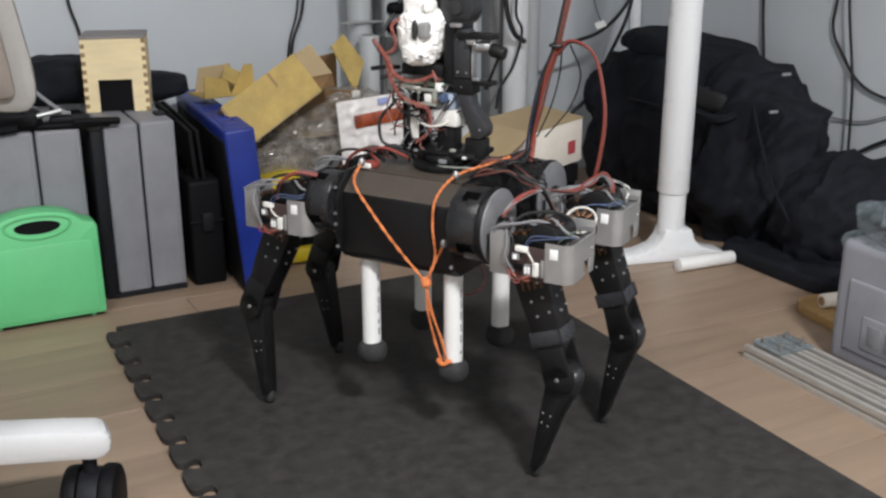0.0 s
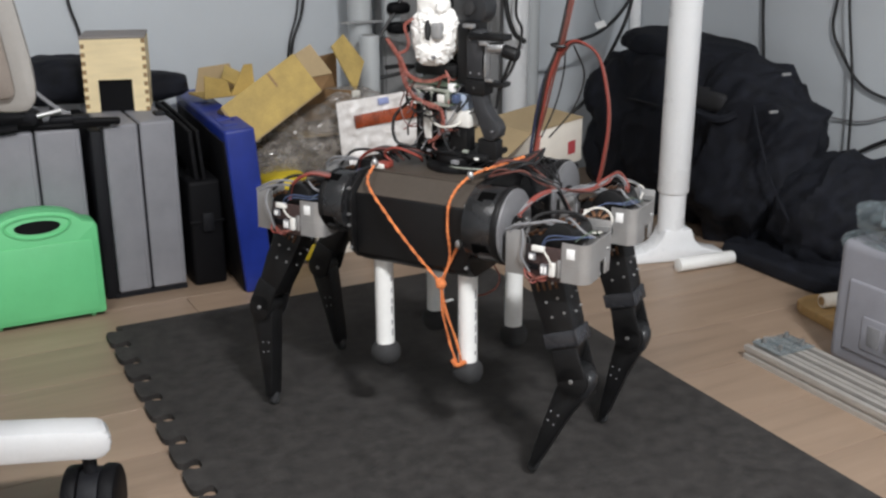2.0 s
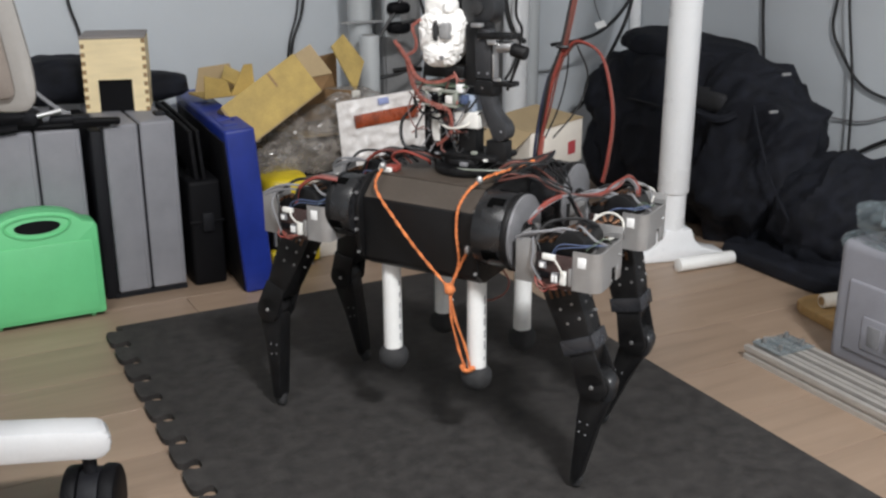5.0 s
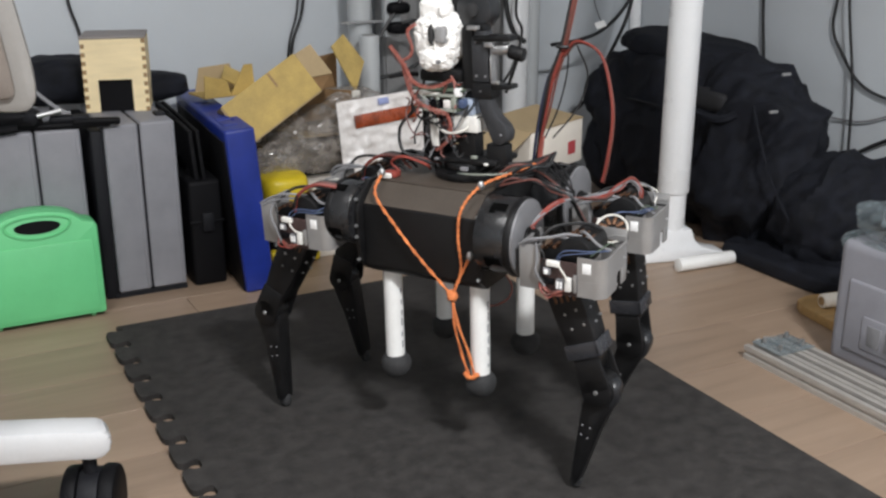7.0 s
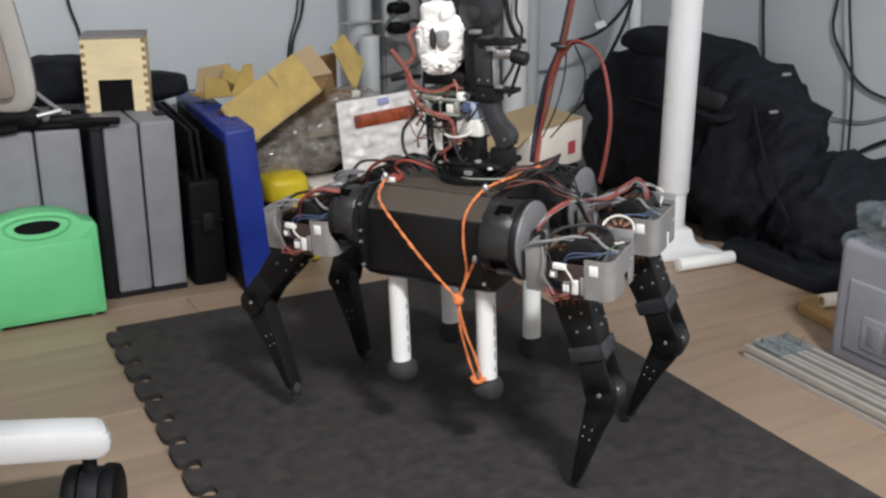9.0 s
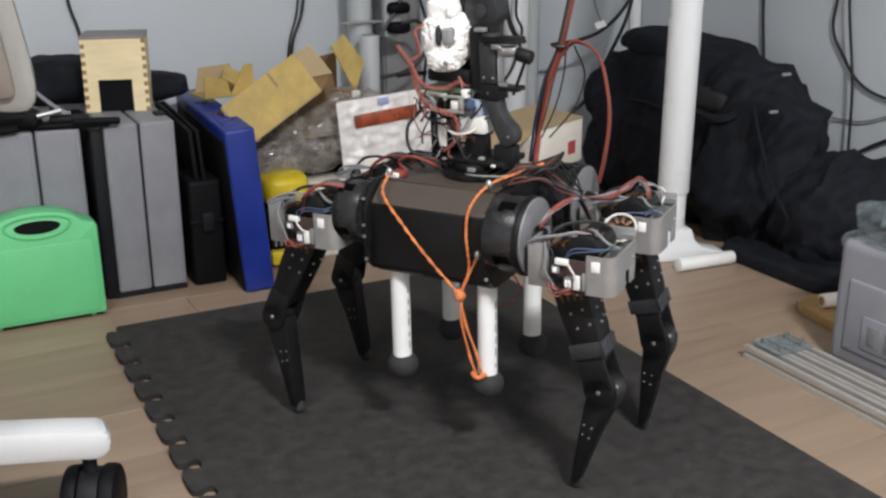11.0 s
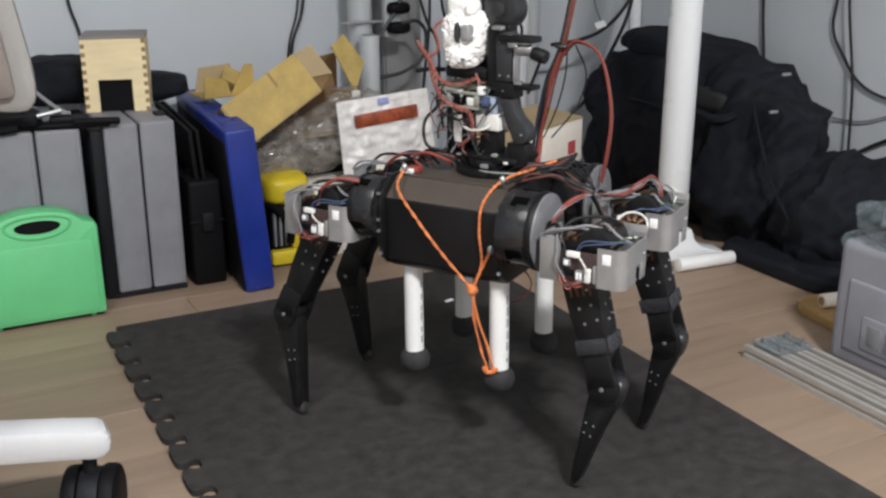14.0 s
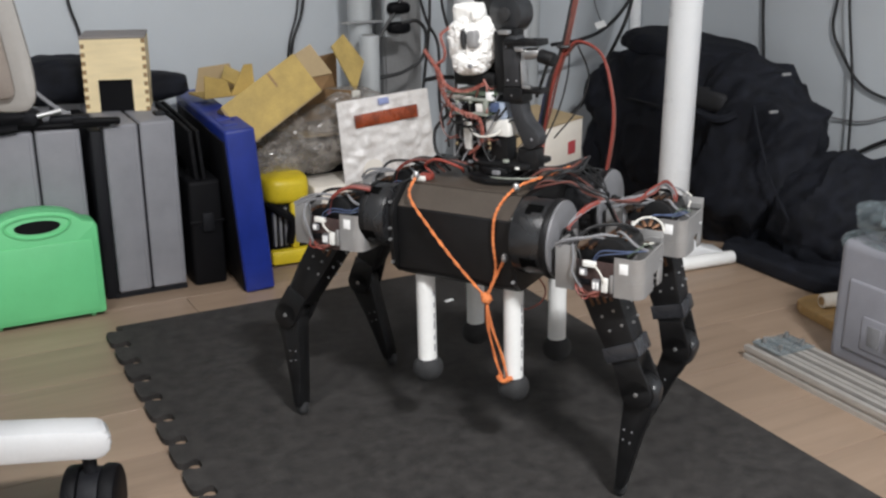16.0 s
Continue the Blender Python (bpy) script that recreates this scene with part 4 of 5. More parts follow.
                for k in range(6):
                    z, hgt = 0.180 + 0.022 * k + rnd.uniform(0, 0.004), rnd.uniform(0.007, 0.017)
                    part("print_mark", box(bm(), (0.0167, -0.0016, 0), (0.0176, 0.0016, hgt), m=Matrix.Translation((x, y, z)) @ pose(0, 0, 0, 0, 0, -8 + rnd.uniform(-3, 3))), M_PRINT, leg)
    # cord net with its knot
    kn = Vector((0.074, -0.137, 0.323))
    a, b = Vector((-0.080, -0.100, 0.512)), Vector((0.112, -0.100, 0.512))
    cord = part("cord", twist(bm(), [a, a + Vector((0.006, -0.034, -0.028)), Vector((-0.030, -0.1445, 0.436)), Vector((0.020, -0.1435, 0.380)), kn], 0.0015, 34), M_ROPE, robot, "orange twisted cord tied in a knot")
    part("cord_strand", twist(bm(), [kn, kn + Vector((0.018, 0.0, 0.05)), Vector((0.088, -0.138, 0.43)), Vector((0.093, -0.134, 0.478)), b, Vector((0.140, -0.03, 0.521)), Vector((0.166, 0.0, 0.531))], 0.0015, 46), M_ROPE, cord)
    part("cord_strand", twist(bm(), [kn, Vector((0.088, -0.138, 0.355)), Vector((0.107, -0.133, 0.398))], 0.0018, 8), M_ROPE, cord)
    part("knot", lump(bm(), kn, (0.0095, 0.008, 0.0105), 2.2, 0.35, 90, 2, 24, 16), M_ROPE, cord)
    for dx in (-0.0035, 0.0035):
        part("cord_strand", twist(bm(), [kn, kn + Vector((0.008 + dx, -0.002, -0.05)), Vector((0.090 + dx * 2.2, -0.122, 0.21)), Vector((0.098 + dx * 1.5, -0.116, 0.170))], 0.0017, 14), M_ROPE, cord)
    part("cord_strand", twist(bm(), [(0.086, -0.118, 0.172), (0.098, -0.121, 0.166), (0.112, -0.117, 0.174)], 0.0025, 6), M_ROPE, cord)
    for p in (a, b, Vector((0.107, -0.133, 0.398))):
        part("eye_bolt", lump(bm(), p, (0.006, 0.006, 0.008), 2, 0.2, 60, 1, 14, 10), M_STEEL, cord)
    part("loose_wire", tube(bm(), [(0.120, -0.030, 0.336), (0.140, -0.040, 0.318), (0.138, -0.050, 0.298), (0.116, -0.054, 0.282), (0.096, -0.050, 0.276)], 0.0014, 6), M_BRAID, robot, "thin red wire hanging under the body")
    # wire nest on top near the tail end
    for i, (c, w) in enumerate(((M_WRED, 0.0026), (M_WBLK, 0.003), (M_WDRK, 0.0025), (M_WBLK, 0.0025))):
        o = Vector((-0.075 + 0.005 * i, -0.05 + 0.012 * i, 0.503))
        part("wire", tube(bm(), [o, o + Vector((-0.01, -0.01, 0.018)), o + Vector((0.018, -0.015, 0.032 - 0.003 * i)), o + Vector((0.055, 0.0, 0.018)), o + Vector((0.045, 0.03, 0.002))], w), c, robot)
    part("plug", box(bm(), (-0.090, -0.082, 0.4988), (-0.064, -0.062, 0.509), 0.003), M_WRED, robot, "red battery plug")
    part("plug", box(bm(), (-0.098, -0.088, 0.4987), (-0.072, -0.070, 0.507), 0.002), M_CONN, robot)


def hip_bracket(robot, hx, s):
    """Folded sheet bracket round the hip motor; its origin is on the roll axis."""
    g = bm()
    box(g, (-0.052, -0.056, -0.060), (-0.048, 0.020, 0.014), 0.001)
    box(g, (-0.052, -0.0585, -0.060), (-0.0165, -0.0555, 0.014), 0.001)
    t, r, n, e = 0.003, 0.018, 6, 0.091
    out = [(0.0455, -0.058), (e - r, -0.058)]
    out += [(e - r + math.sin(radians(90 * k / n)) * r, -0.058 + r - math.cos(radians(90 * k / n)) * r) for k in range(1, n + 1)]
    out += [(e, 0.040), (e - t, 0.040)]
    out += [(e - r + math.sin(radians(90 * k / n)) * (r - t), -0.058 + r - math.cos(radians(90 * k / n)) * (r - t)) for k in range(n, -1, -1)]
    out += [(0.0455, -0.058 + t)]
    prism(g, out, -0.034, 0.004, "z")
    low = [p for p in out if p[1] <= 0.0]
    prism(g, low[:8] + [(e, -0.004), (e - t, -0.004)] + low[8:], -0.061, -0.0342, "z")
    box(g, (e - t, 0.018, -0.062), (e, 0.040, -0.0342), 0.001)
    box(g, (0.040, 0.040, -0.050), (0.0905, 0.043, 0.022), 0.001)
    prism(g, [(-0.0165, -0.064), (0.046, -0.061), (0.046, -0.048), (-0.0165, -0.056)], -0.0545, -0.0515, "y")
    prism(g, [(0.046, 0.0035), (0.090, 0.0035), (0.090, 0.012), (0.072, 0.012)], -0.0, 0.003, "y", m=pose(0, 0.036, 0))
    box(g, (-0.052, 0.004, -0.050), (0.060, 0.007, -0.010), 0.001)
    me = mesh_of("hip_bracket", g, M_ALU)
    br = new("hip_bracket", me)
    br.parent = robot
    tagged(br, "folded grey aluminium hip bracket")
    for y, z in ((0.010, -0.060), (0.028, -0.020)):
        part("screw", screw(bm(), (0.0905, y, z) if z > -0.05 else (0.084, y, z), (0.003, 0, 0), 0.0036), M_STEEL, br)
    if hx > 0 and s < 0:
        m = Matrix.Translation((0.060, 0.052, 0.016)) @ pose(0, 0, 0, 40, 0, 10)
        g = bm()
        ring = [(math.cos(math.tau * k / 24) * 0.0255, math.sin(math.tau * k / 24) * 0.0255, 0) for k in range(25)]
        tube(g, [m @ Vector(p) for p in ring], 0.0020, 7, 1)
        st = part("stator_ring", g, M_WWHT, br, "white motor ring with copper windings")
        part("stator_core", cyl(bm(), m @ Vector((0, 0, -0.030)), m @ Vector((0, 0, -0.004)), 0.0245, seg=28), M_BLACK, st)
        for k in range(9):
            a = math.tau * k / 9
            part("winding", box(bm(), (0.008, -0.003, -0.004), (0.0225, 0.003, 0.001), 0.0015, m=m @ Matrix.Rotation(a, 4, "Z")), M_COPPER, st)
    part("motor", cyl(bm(), (0, -0.040, -HIP_DROP), (0, 0.036, -HIP_DROP), 0.040, seg=32, bevel=0.003), M_BLACK, br, "black hip motor")
    part("motor", cyl(bm(), (0.036, -0.048, 0.004), (0.036, 0.030, 0.004), 0.027, seg=28, bevel=0.002), M_BLACK, br, "black motor with copper windings")
    for k in range(5):
        a = radians(50 + 20 * k)
        part("winding", box(bm(), (-0.003, -0.012, -0.002), (0.003, 0.012, 0.003), 0.001, m=Matrix.Translation((math.cos(a) * 0.041, -0.030, -HIP_DROP + math.sin(a) * 0.041)) @ pose(0, 0, 0, 0, 90 - math.degrees(a), 0)), M_COPPER, br)
        part("winding", box(bm(), (-0.002, -0.012, -0.002), (0.002, 0.012, 0.002), 0.001, m=Matrix.Translation((0.036 + math.cos(a) * 0.028, -0.020, 0.004 + math.sin(a) * 0.028)) @ pose(0, 0, 0, 0, 90 - math.degrees(a), 0)), M_COPPER, br)
    part("circuit_board", box(bm(), (-0.016, -0.0595, -0.062), (0.045, -0.0555, -0.006), 0.0008), M_PCB, br, "brown motor driver board")
    for lo, hi, mt in (((-0.003, -0.067, -0.014), (0.018, -0.059, -0.005), M_CONN), ((-0.009, -0.065, -0.030), (0.003, -0.059, -0.018), M_WGRY), ((-0.007, -0.0662, -0.028), (0.000, -0.0648, -0.020), M_PAPER),
                       ((0.013, -0.066, -0.052), (0.025, -0.059, -0.034), M_WGRY), ((0.014, -0.067, -0.049), (0.0185, -0.0655, -0.037), M_PAPER), ((0.020, -0.067, -0.049), (0.024, -0.0655, -0.037), M_PAPER),
                       ((0.028, -0.067, -0.052), (0.038, -0.059, -0.030), M_CONN), ((0.041, -0.065, -0.053), (0.046, -0.059, -0.024), M_ALU), ((-0.014, -0.063, -0.046), (0.008, -0.059, -0.036), M_DBLACK)):
        part("connector", box(bm(), lo, hi, 0.0012), mt, br)
    part("sticker", box(bm(), (0.054, -0.0588, -0.021), (0.068, -0.0579, -0.004), 0.0002), M_PAPER, br, "white paper sticker")
    if hx > 0:
        part("shaft", cyl(bm(), (-0.078, 0, 0), (-0.048, 0, 0), 0.017, seg=20, bevel=0.002), M_BLACK, br, "black roll shaft")
    rnd = random.Random(int(hx * 1000) + s * 7)
    def wire(pts, r, mt):
        pts = [Vector(p) + Vector([rnd.uniform(-0.004, 0.004) for _ in range(3)]) * (0 if i in (0,) else 1) for i, p in enumerate(pts)]
        part("wire", tube(bm(), pts, r, 6), mt, br)
    # grey ribbon over the plate and down to the board
    wire([(-0.052, -0.058, 0.012), (-0.030, -0.058, 0.026), (0.0, -0.052, 0.032), (0.026, -0.040, 0.030), (0.050, -0.026, 0.022)], 0.0024, M_WGRY)
    wire([(-0.046, -0.058, 0.010), (-0.026, -0.056, 0.020), (0.006, -0.048, 0.027), (0.032, -0.036, 0.024)], 0.0026, M_WGRY)
    wire([(-0.022, -0.060, 0.018), (-0.020, -0.066, -0.006), (-0.016, -0.067, -0.030), (-0.010, -0.064, -0.052)], 0.0020, M_WGRY)
    wire([(-0.018, -0.060, 0.016), (-0.012, -0.064, -0.004), (-0.012, -0.066, -0.028), (-0.004, -0.063, -0.050)], 0.0014, M_WBLK)
    for k in range(6):
        wire([(-0.016 + 0.003 * k, -0.061, -0.046 - 0.002 * k), (-0.008 + 0.003 * k, -0.068, -0.056), (0.004 + 0.004 * k, -0.066, -0.064 + 0.002 * k), (0.016 + 0.003 * k, -0.060, -0.058)], 0.0013, (M_WRED, M_WDRK, M_WBRN)[k % 3])
    wire([(0.010, -0.060, -0.010), (0.018, -0.066, 0.004), (0.034, -0.062, 0.012), (0.066, -0.057, 0.014), (0.084, -0.040, 0.018)], 0.0009, M_WBLU)
    wire([(0.014, -0.060, -0.012), (0.024, -0.066, 0.002), (0.040, -0.060, 0.009), (0.070, -0.056, 0.012), (0.088, -0.030, 0.012)], 0.0008, M_WBLU)
    wire([(0.016, -0.064, -0.010), (0.022, -0.070, -0.014), (0.028, -0.069, -0.022), (0.033, -0.066, -0.032)], 0.0016, M_WWHT)
    wire([(-0.03, -0.04, 0.01), (-0.01, -0.02, 0.034), (0.03, 0.0, 0.040), (0.06, 0.02, 0.022)], 0.0030, M_WBLK)
    for k in range(0 if hx > 0 and s < 0 else 3):
        wire([(0.01 + 0.003 * k, 0.03, 0.0), (0.02, 0.045, 0.024 + 0.003 * k), (0.04, 0.050, 0.028 + 0.003 * k), (0.062, 0.046, 0.016 + 0.003 * k), (0.07, 0.03, 0.002)], 0.0017, (M_WWHT, M_WWHT, M_WGRY)[k])
    wire([(0.02, -0.010, 0.010), (0.046, -0.034, 0.034), (0.070, -0.040, 0.022), (0.084, -0.020, 0.006)], 0.0022, M_WGRY)
    wire([(0.064, -0.050, 0.006), (0.078, -0.046, 0.020), (0.086, -0.020, 0.016), (0.080, 0.010, 0.004)], 0.0012, M_PCBG)
    return br


def thigh(robot, f):
    """f: +1 front, -1 rear: the knee bulges that way. Origin on the hip axis, knee at -z."""
    g = bm()
    prof = [(-0.031, -0.020), (-0.029, -0.085), (-0.024, -0.150), (-0.020, -0.185), (0.008, -0.195), (0.024, -0.165), (0.029, -0.120), (0.031, -0.060), (0.030, -0.012)]
    prism(g, [(x * f, z) for x, z in prof], -0.026, 0.026, "y", 0.004)
    cyl(g, (0, -0.030, 0), (0, 0.030, 0), 0.034, seg=28, bevel=0.003)
    th = part("thigh", g, M_BLACK, robot, "black printed upper leg")
    g = bm()
    for y0, y1 in ((-0.028, -0.0215), (0.0215, 0.028)):
        cyl(g, (0, y0, -THIGH), (0, y1, -THIGH), 0.0255, seg=28, bevel=0.002)
        prism(g, [(-0.020 * f, -0.165), (0.025 * f, -0.165), (0.0255 * f, -THIGH), (-0.0255 * f, -THIGH)], y0, y1, "y", 0.002)
    part("knee_fork", g, M_BLACK, th)
    g = bm()
    box(g, (-0.0285, -0.0288, -0.160), (0.0305, -0.0245, -0.134), 0.0018)
    box(g, (0.024, -0.0288, -0.160), (0.0315, 0.0285, -0.134), 0.0018)
    if f > 0:
        part("cross_band", g, M_BAND, th, "glossy black cross band")
    else:
        g.free()
    for x, z in ((-0.008, -0.082), (0.014, -0.078), (-0.004, -0.108), (0.019, -0.104), (0.012, -0.052)):
        part("screw", screw(bm(), (x, -0.0262, z), (0, -0.002, 0), 0.0027), M_STEEL, th)
        part("screw", screw(bm(), (0.0295, x, z), (0.003, 0, 0), 0.0027), M_STEEL, th)
    for k in range(4):
        part("winding", box(bm(), (-0.018 + 0.011 * k, -0.0285, -0.062), (-0.013 + 0.011 * k, -0.025, -0.046), 0.001), M_COPPER, th)
    part("knee_screw", screw(bm(), (0, -0.028, -THIGH), (0, -0.0025, 0), 0.0042), M_STEEL, th)
    return th


def shin(robot, f):
    g = bm()
    cyl(g, (0.003 * f, -0.021, 0.0), (0.003 * f, 0.021, 0.0), 0.026, seg=28, bevel=0.003)
    prof = [(-0.020, 0.012), (-0.022, -0.020), (-0.018, -0.070), (-0.011, -0.150), (-0.007, -0.186), (0.0075, -0.186), (0.012, -0.140), (0.019, -0.075), (0.028, -0.030), (0.029, 0.0), (0.017, 0.018)]
    prism(g, [(x * f, z) for x, z in prof], -0.018, 0.018, "y", 0.005)
    sh = part("shin", g, M_BLACK, robot, "black printed lower leg tapering to the foot")
    part("foot", lump(bm(), (0, 0, -0.189), (0.0105, 0.0115, 0.0142), 2.4, 0.0, 1, 0, 20, 12), M_RUBBER, sh, "black rubber foot tip")
    for x, z in ((-0.010, -0.072), (0.004, -0.072), (-0.008, -0.090), (0.004, -0.092)):
        part("screw", screw(bm(), (x * f, -0.0182, z), (0, -0.0012, 0), 0.0018), M_WGRY, sh)
    part("side_cap", lump(bm(), (0.018 * f, 0, -0.004), (0.0165, 0.021, 0.027), 2.6, 0.0, 1, 0, 24, 14), M_GLOSS, sh)
    return sh


def torso(robot):
    """Upper works on the turntable: head shell, boards, motors, one bent arm. Origin on the turn axis."""
    o = Vector((0.04, 0.0, 0.52))
    g = bm()
    cyl(g, (0, 0, -0.021), (0, 0, -0.008), 0.062, seg=40, bevel=0.002)
    cyl(g, (0, 0, -0.008), (0, 0, 0.006), 0.045, seg=36, bevel=0.002)
    box(g, (-0.085, -0.040, 0.005), (0.075, 0.040, 0.016), 0.004)
    box(g, (-0.078, -0.030, 0.014), (-0.044, 0.020, 0.102), 0.005)
    box(g, (-0.070, -0.010, 0.080), (0.010, 0.030, 0.10), 0.004)
    box(g, (-0.082, -0.026, 0.142), (0.004, 0.040, 0.164), 0.006)
    box(g, (-0.05, 0.0, 0.15), (0.004, 0.05, 0.30), 0.006)
    box(g, (0.004, -0.022, 0.088), (0.027, 0.016, 0.236), 0.003)
    t = part("torso", g, M_BLACK, robot, "black motor tower on a turntable with boards and wires")
    # head shell: a white shell that narrows to the chin, with a cap on top
    g = bm()
    lump(g, (-0.044, -0.004, 0.212), (0.045, 0.044, 0.052), 2.9, 0.09, 75, 3, 110, 72, 0.075)
    for v in g.verts:
        k = min(1, max(0, (0.214 - v.co.z) / 0.055))
        v.co.x = -0.040 + (v.co.x + 0.040) * (1 - 0.50 * k * k)
    lump(g, (-0.042, -0.024, 0.184), (0.031, 0.030, 0.023), 2.6, 0.12, 80, 6, 70, 44, 0.07)
    lump(g, (-0.050, -0.006, 0.262), (0.026, 0.028, 0.019), 4.6, 0.09, 75, 9, 60, 36, 0.05)
    lump(g, (-0.024, -0.022, 0.262), (0.011, 0.020, 0.013), 2.4, 0.2, 70, 4, 32, 20, 0.05)
    hd = part("head_shell", g, M_FACE, t, "white rough head shell of the robot")
    part("nose_screw", cyl(bm(), (-0.022, -0.053, 0.181), (-0.022, -0.0585, 0.181), 0.0035, seg=12), M_WGRY, hd)
    part("lens_frame", lump(bm(), (-0.022, -0.043, 0.224), (0.0095, 0.009, 0.0145), 4.5, 0.08, 40, 2, 24, 14), M_TRUNK, hd, "grey lens set in the head")
    part("lens_gap", lump(bm(), (-0.039, -0.045, 0.224), (0.005, 0.008, 0.018), 3, 0.1, 40, 2, 20, 12), M_RUBBER, hd)
    part("jaw_motor", box(bm(), (-0.085, 0.005, 0.145), (-0.025, 0.05, 0.185), 0.006), M_BLACK, t)
    # boards
    for z, w, mt in ((0.130, 0.050, M_PCBG), (0.118, 0.046, M_PCBG), (0.098, 0.048, M_PCBG)):
        part("circuit_board", box(bm(), (-0.085, -0.045, z), (-0.085 + 2 * w, 0.03, z + 0.003), 0.0006), mt, t, "green circuit board")
    for lo, hi, mt in (((-0.070, -0.050, 0.101), (-0.052, -0.036, 0.116), M_WGRY), ((-0.044, -0.050, 0.101), (-0.026, -0.036, 0.117), M_DBLACK), ((-0.020, -0.049, 0.102), (-0.006, -0.036, 0.116), M_CONN),
                       ((0.010, -0.048, 0.104), (0.020, -0.034, 0.118), M_WBLU), ((0.0, -0.046, 0.122), (0.012, -0.036, 0.136), M_PAPER), ((-0.08, -0.05, 0.121), (-0.03, -0.04, 0.128), M_WWHT)):
        part("connector", box(bm(), lo, hi, 0.001), mt, t)
    for lo, hi in (((-0.062, -0.050, 0.096), (0.004, -0.044, 0.101)), ((-0.062, -0.050, 0.121), (0.004, -0.044, 0.126)), ((-0.062, -0.050, 0.101), (-0.055, -0.044, 0.121)),
                   ((-0.034, -0.050, 0.101), (-0.028, -0.044, 0.121)), ((-0.004, -0.050, 0.101), (0.004, -0.044, 0.121))):
        part("board_frame", box(bm(), lo, hi, 0.001), M_FRAMEG, t)
    part("paper_tag", box(bm(), (-0.052, -0.043, 0.034), (-0.036, -0.040, 0.082), 0.0005), M_CONN, t, "cream paper tag")
    part("motor_block", box(bm(), (-0.008, -0.034, 0.089), (0.028, 0.010, 0.117), 0.003), mat("pale_blue_motor", (0.34, 0.40, 0.50), 0.4), t, "pale blue-grey motor block")
    part("motor_block", box(bm(), (-0.010, -0.036, 0.060), (0.038, 0.004, 0.0885), 0.003), M_CONN, t)
    part("motor_seat", box(bm(), (-0.006, -0.030, 0.014), (0.030, 0.000, 0.0605), 0.003), M_BLACK, t)
    # arm: shoulder wheel, upper block, bent lower bracket
    part("shoulder_wheel", cyl(bm(), (0.022, -0.012, 0.262), (0.022, 0.028, 0.262), 0.033, seg=32, bevel=0.004), M_GLOSS, t, "round black shoulder wheel")
    part("wheel_hub", cyl(bm(), (0.022, -0.017, 0.262), (0.022, -0.011, 0.262), 0.012, seg=18, bevel=0.002), M_RUBBER, t)
    blade = [(0.028, 0.146), (0.027, 0.214), (0.033, 0.229), (0.054, 0.229), (0.061, 0.218), (0.059, 0.180), (0.061, 0.146)]
    arm = part("arm", prism(bm(), blade, -0.030, -0.004, "y", 0.003), M_ARM, t, "dark grey bent arm bracket")
    part("shoulder_bracket", box(bm(), (0.012, -0.020, 0.222), (0.046, 0.010, 0.240), 0.003), M_BLACK, arm)
    part("elbow_block", box(bm(), (0.029, -0.036, 0.119), (0.067, -0.002, 0.1455), 0.003), M_BLACK, arm)
    boot = [(0.036, 0.120), (0.064, 0.120), (0.067, 0.102), (0.076, 0.088), (0.090, 0.076), (0.096, 0.064), (0.094, 0.050), (0.082, 0.042), (0.066, 0.042), (0.058, 0.060), (0.046, 0.086)]
    low = part("lower_arm", prism(bm(), boot, -0.034, -0.006, "y", 0.004), M_ARM, arm, "dark grey curved lower arm")
    part("ankle_block", box(bm(), (0.050, -0.030, 0.006), (0.088, -0.004, 0.0425), 0.003), M_BLACK, low)
    part("cross_arm", box(bm(), (0.034, -0.036, 0.214), (0.102, -0.004, 0.224), 0.002), M_BLACK, arm)
    part("cross_arm", box(bm(), (0.066, -0.034, 0.136), (0.102, -0.006, 0.144), 0.002), M_BLACK, arm)
    part("side_motor", cyl(bm(), (0.068, -0.024, 0.200), (0.098, -0.024, 0.202), 0.0095, seg=18, bevel=0.002), M_STEEL, arm, "small silver gear motor")
    part("motor_cap", cyl(bm(), (0.097, -0.024, 0.198), (0.123, -0.024, 0.192), 0.0115, seg=18, bevel=0.002), M_BLACK, arm)
    part("push_rod", cyl(bm(), (0.112, -0.024, 0.188), (0.088, -0.024, 0.130), 0.0028, seg=10), M_BLACK, arm)
    part("side_plate", box(bm(), (0.062, -0.028, 0.1445), (0.065, -0.012, 0.214), 0.001), M_STEEL, arm)
    for lo, hi in (((0.024, -0.038, 0.232), (0.044, -0.026, 0.239)), ((0.056, -0.038, 0.205), (0.072, -0.030, 0.213)), ((0.064, -0.034, 0.150), (0.067, -0.028, 0.190)), ((0.066, -0.036, 0.1445), (0.082, -0.030, 0.150))):
        part("metal_clip", box(bm(), lo, hi, 0.0015), M_STEEL, arm, "bright metal clip")
    for x, z in ((0.036, 0.156), (0.053, 0.156), (0.036, 0.212), (0.052, 0.212), (0.046, 0.132), (0.082, 0.060)):
        part("screw", screw(bm(), (x, -0.0335 if z < 0.14 else -0.0295, z), (0, -0.003, 0), 0.0022), M_WGRY, arm)
    # twisted wires and loose leads
    upper = [(-0.122, -0.050, 0.204), (-0.104, -0.056, 0.190), (-0.086, -0.060, 0.170), (-0.074, -0.060, 0.150), (-0.054, -0.058, 0.139), (-0.026, -0.054, 0.140), (0.000, -0.046, 0.152)]
    lower = [(-0.096, -0.054, 0.180), (-0.088, -0.058, 0.156), (-0.078, -0.060, 0.130), (-0.062, -0.060, 0.110), (-0.034, -0.060, 0.102), (-0.010, -0.057, 0.094), (-0.004, -0.054, 0.072), (-0.012, -0.050, 0.048), (-0.040, -0.046, 0.028)]
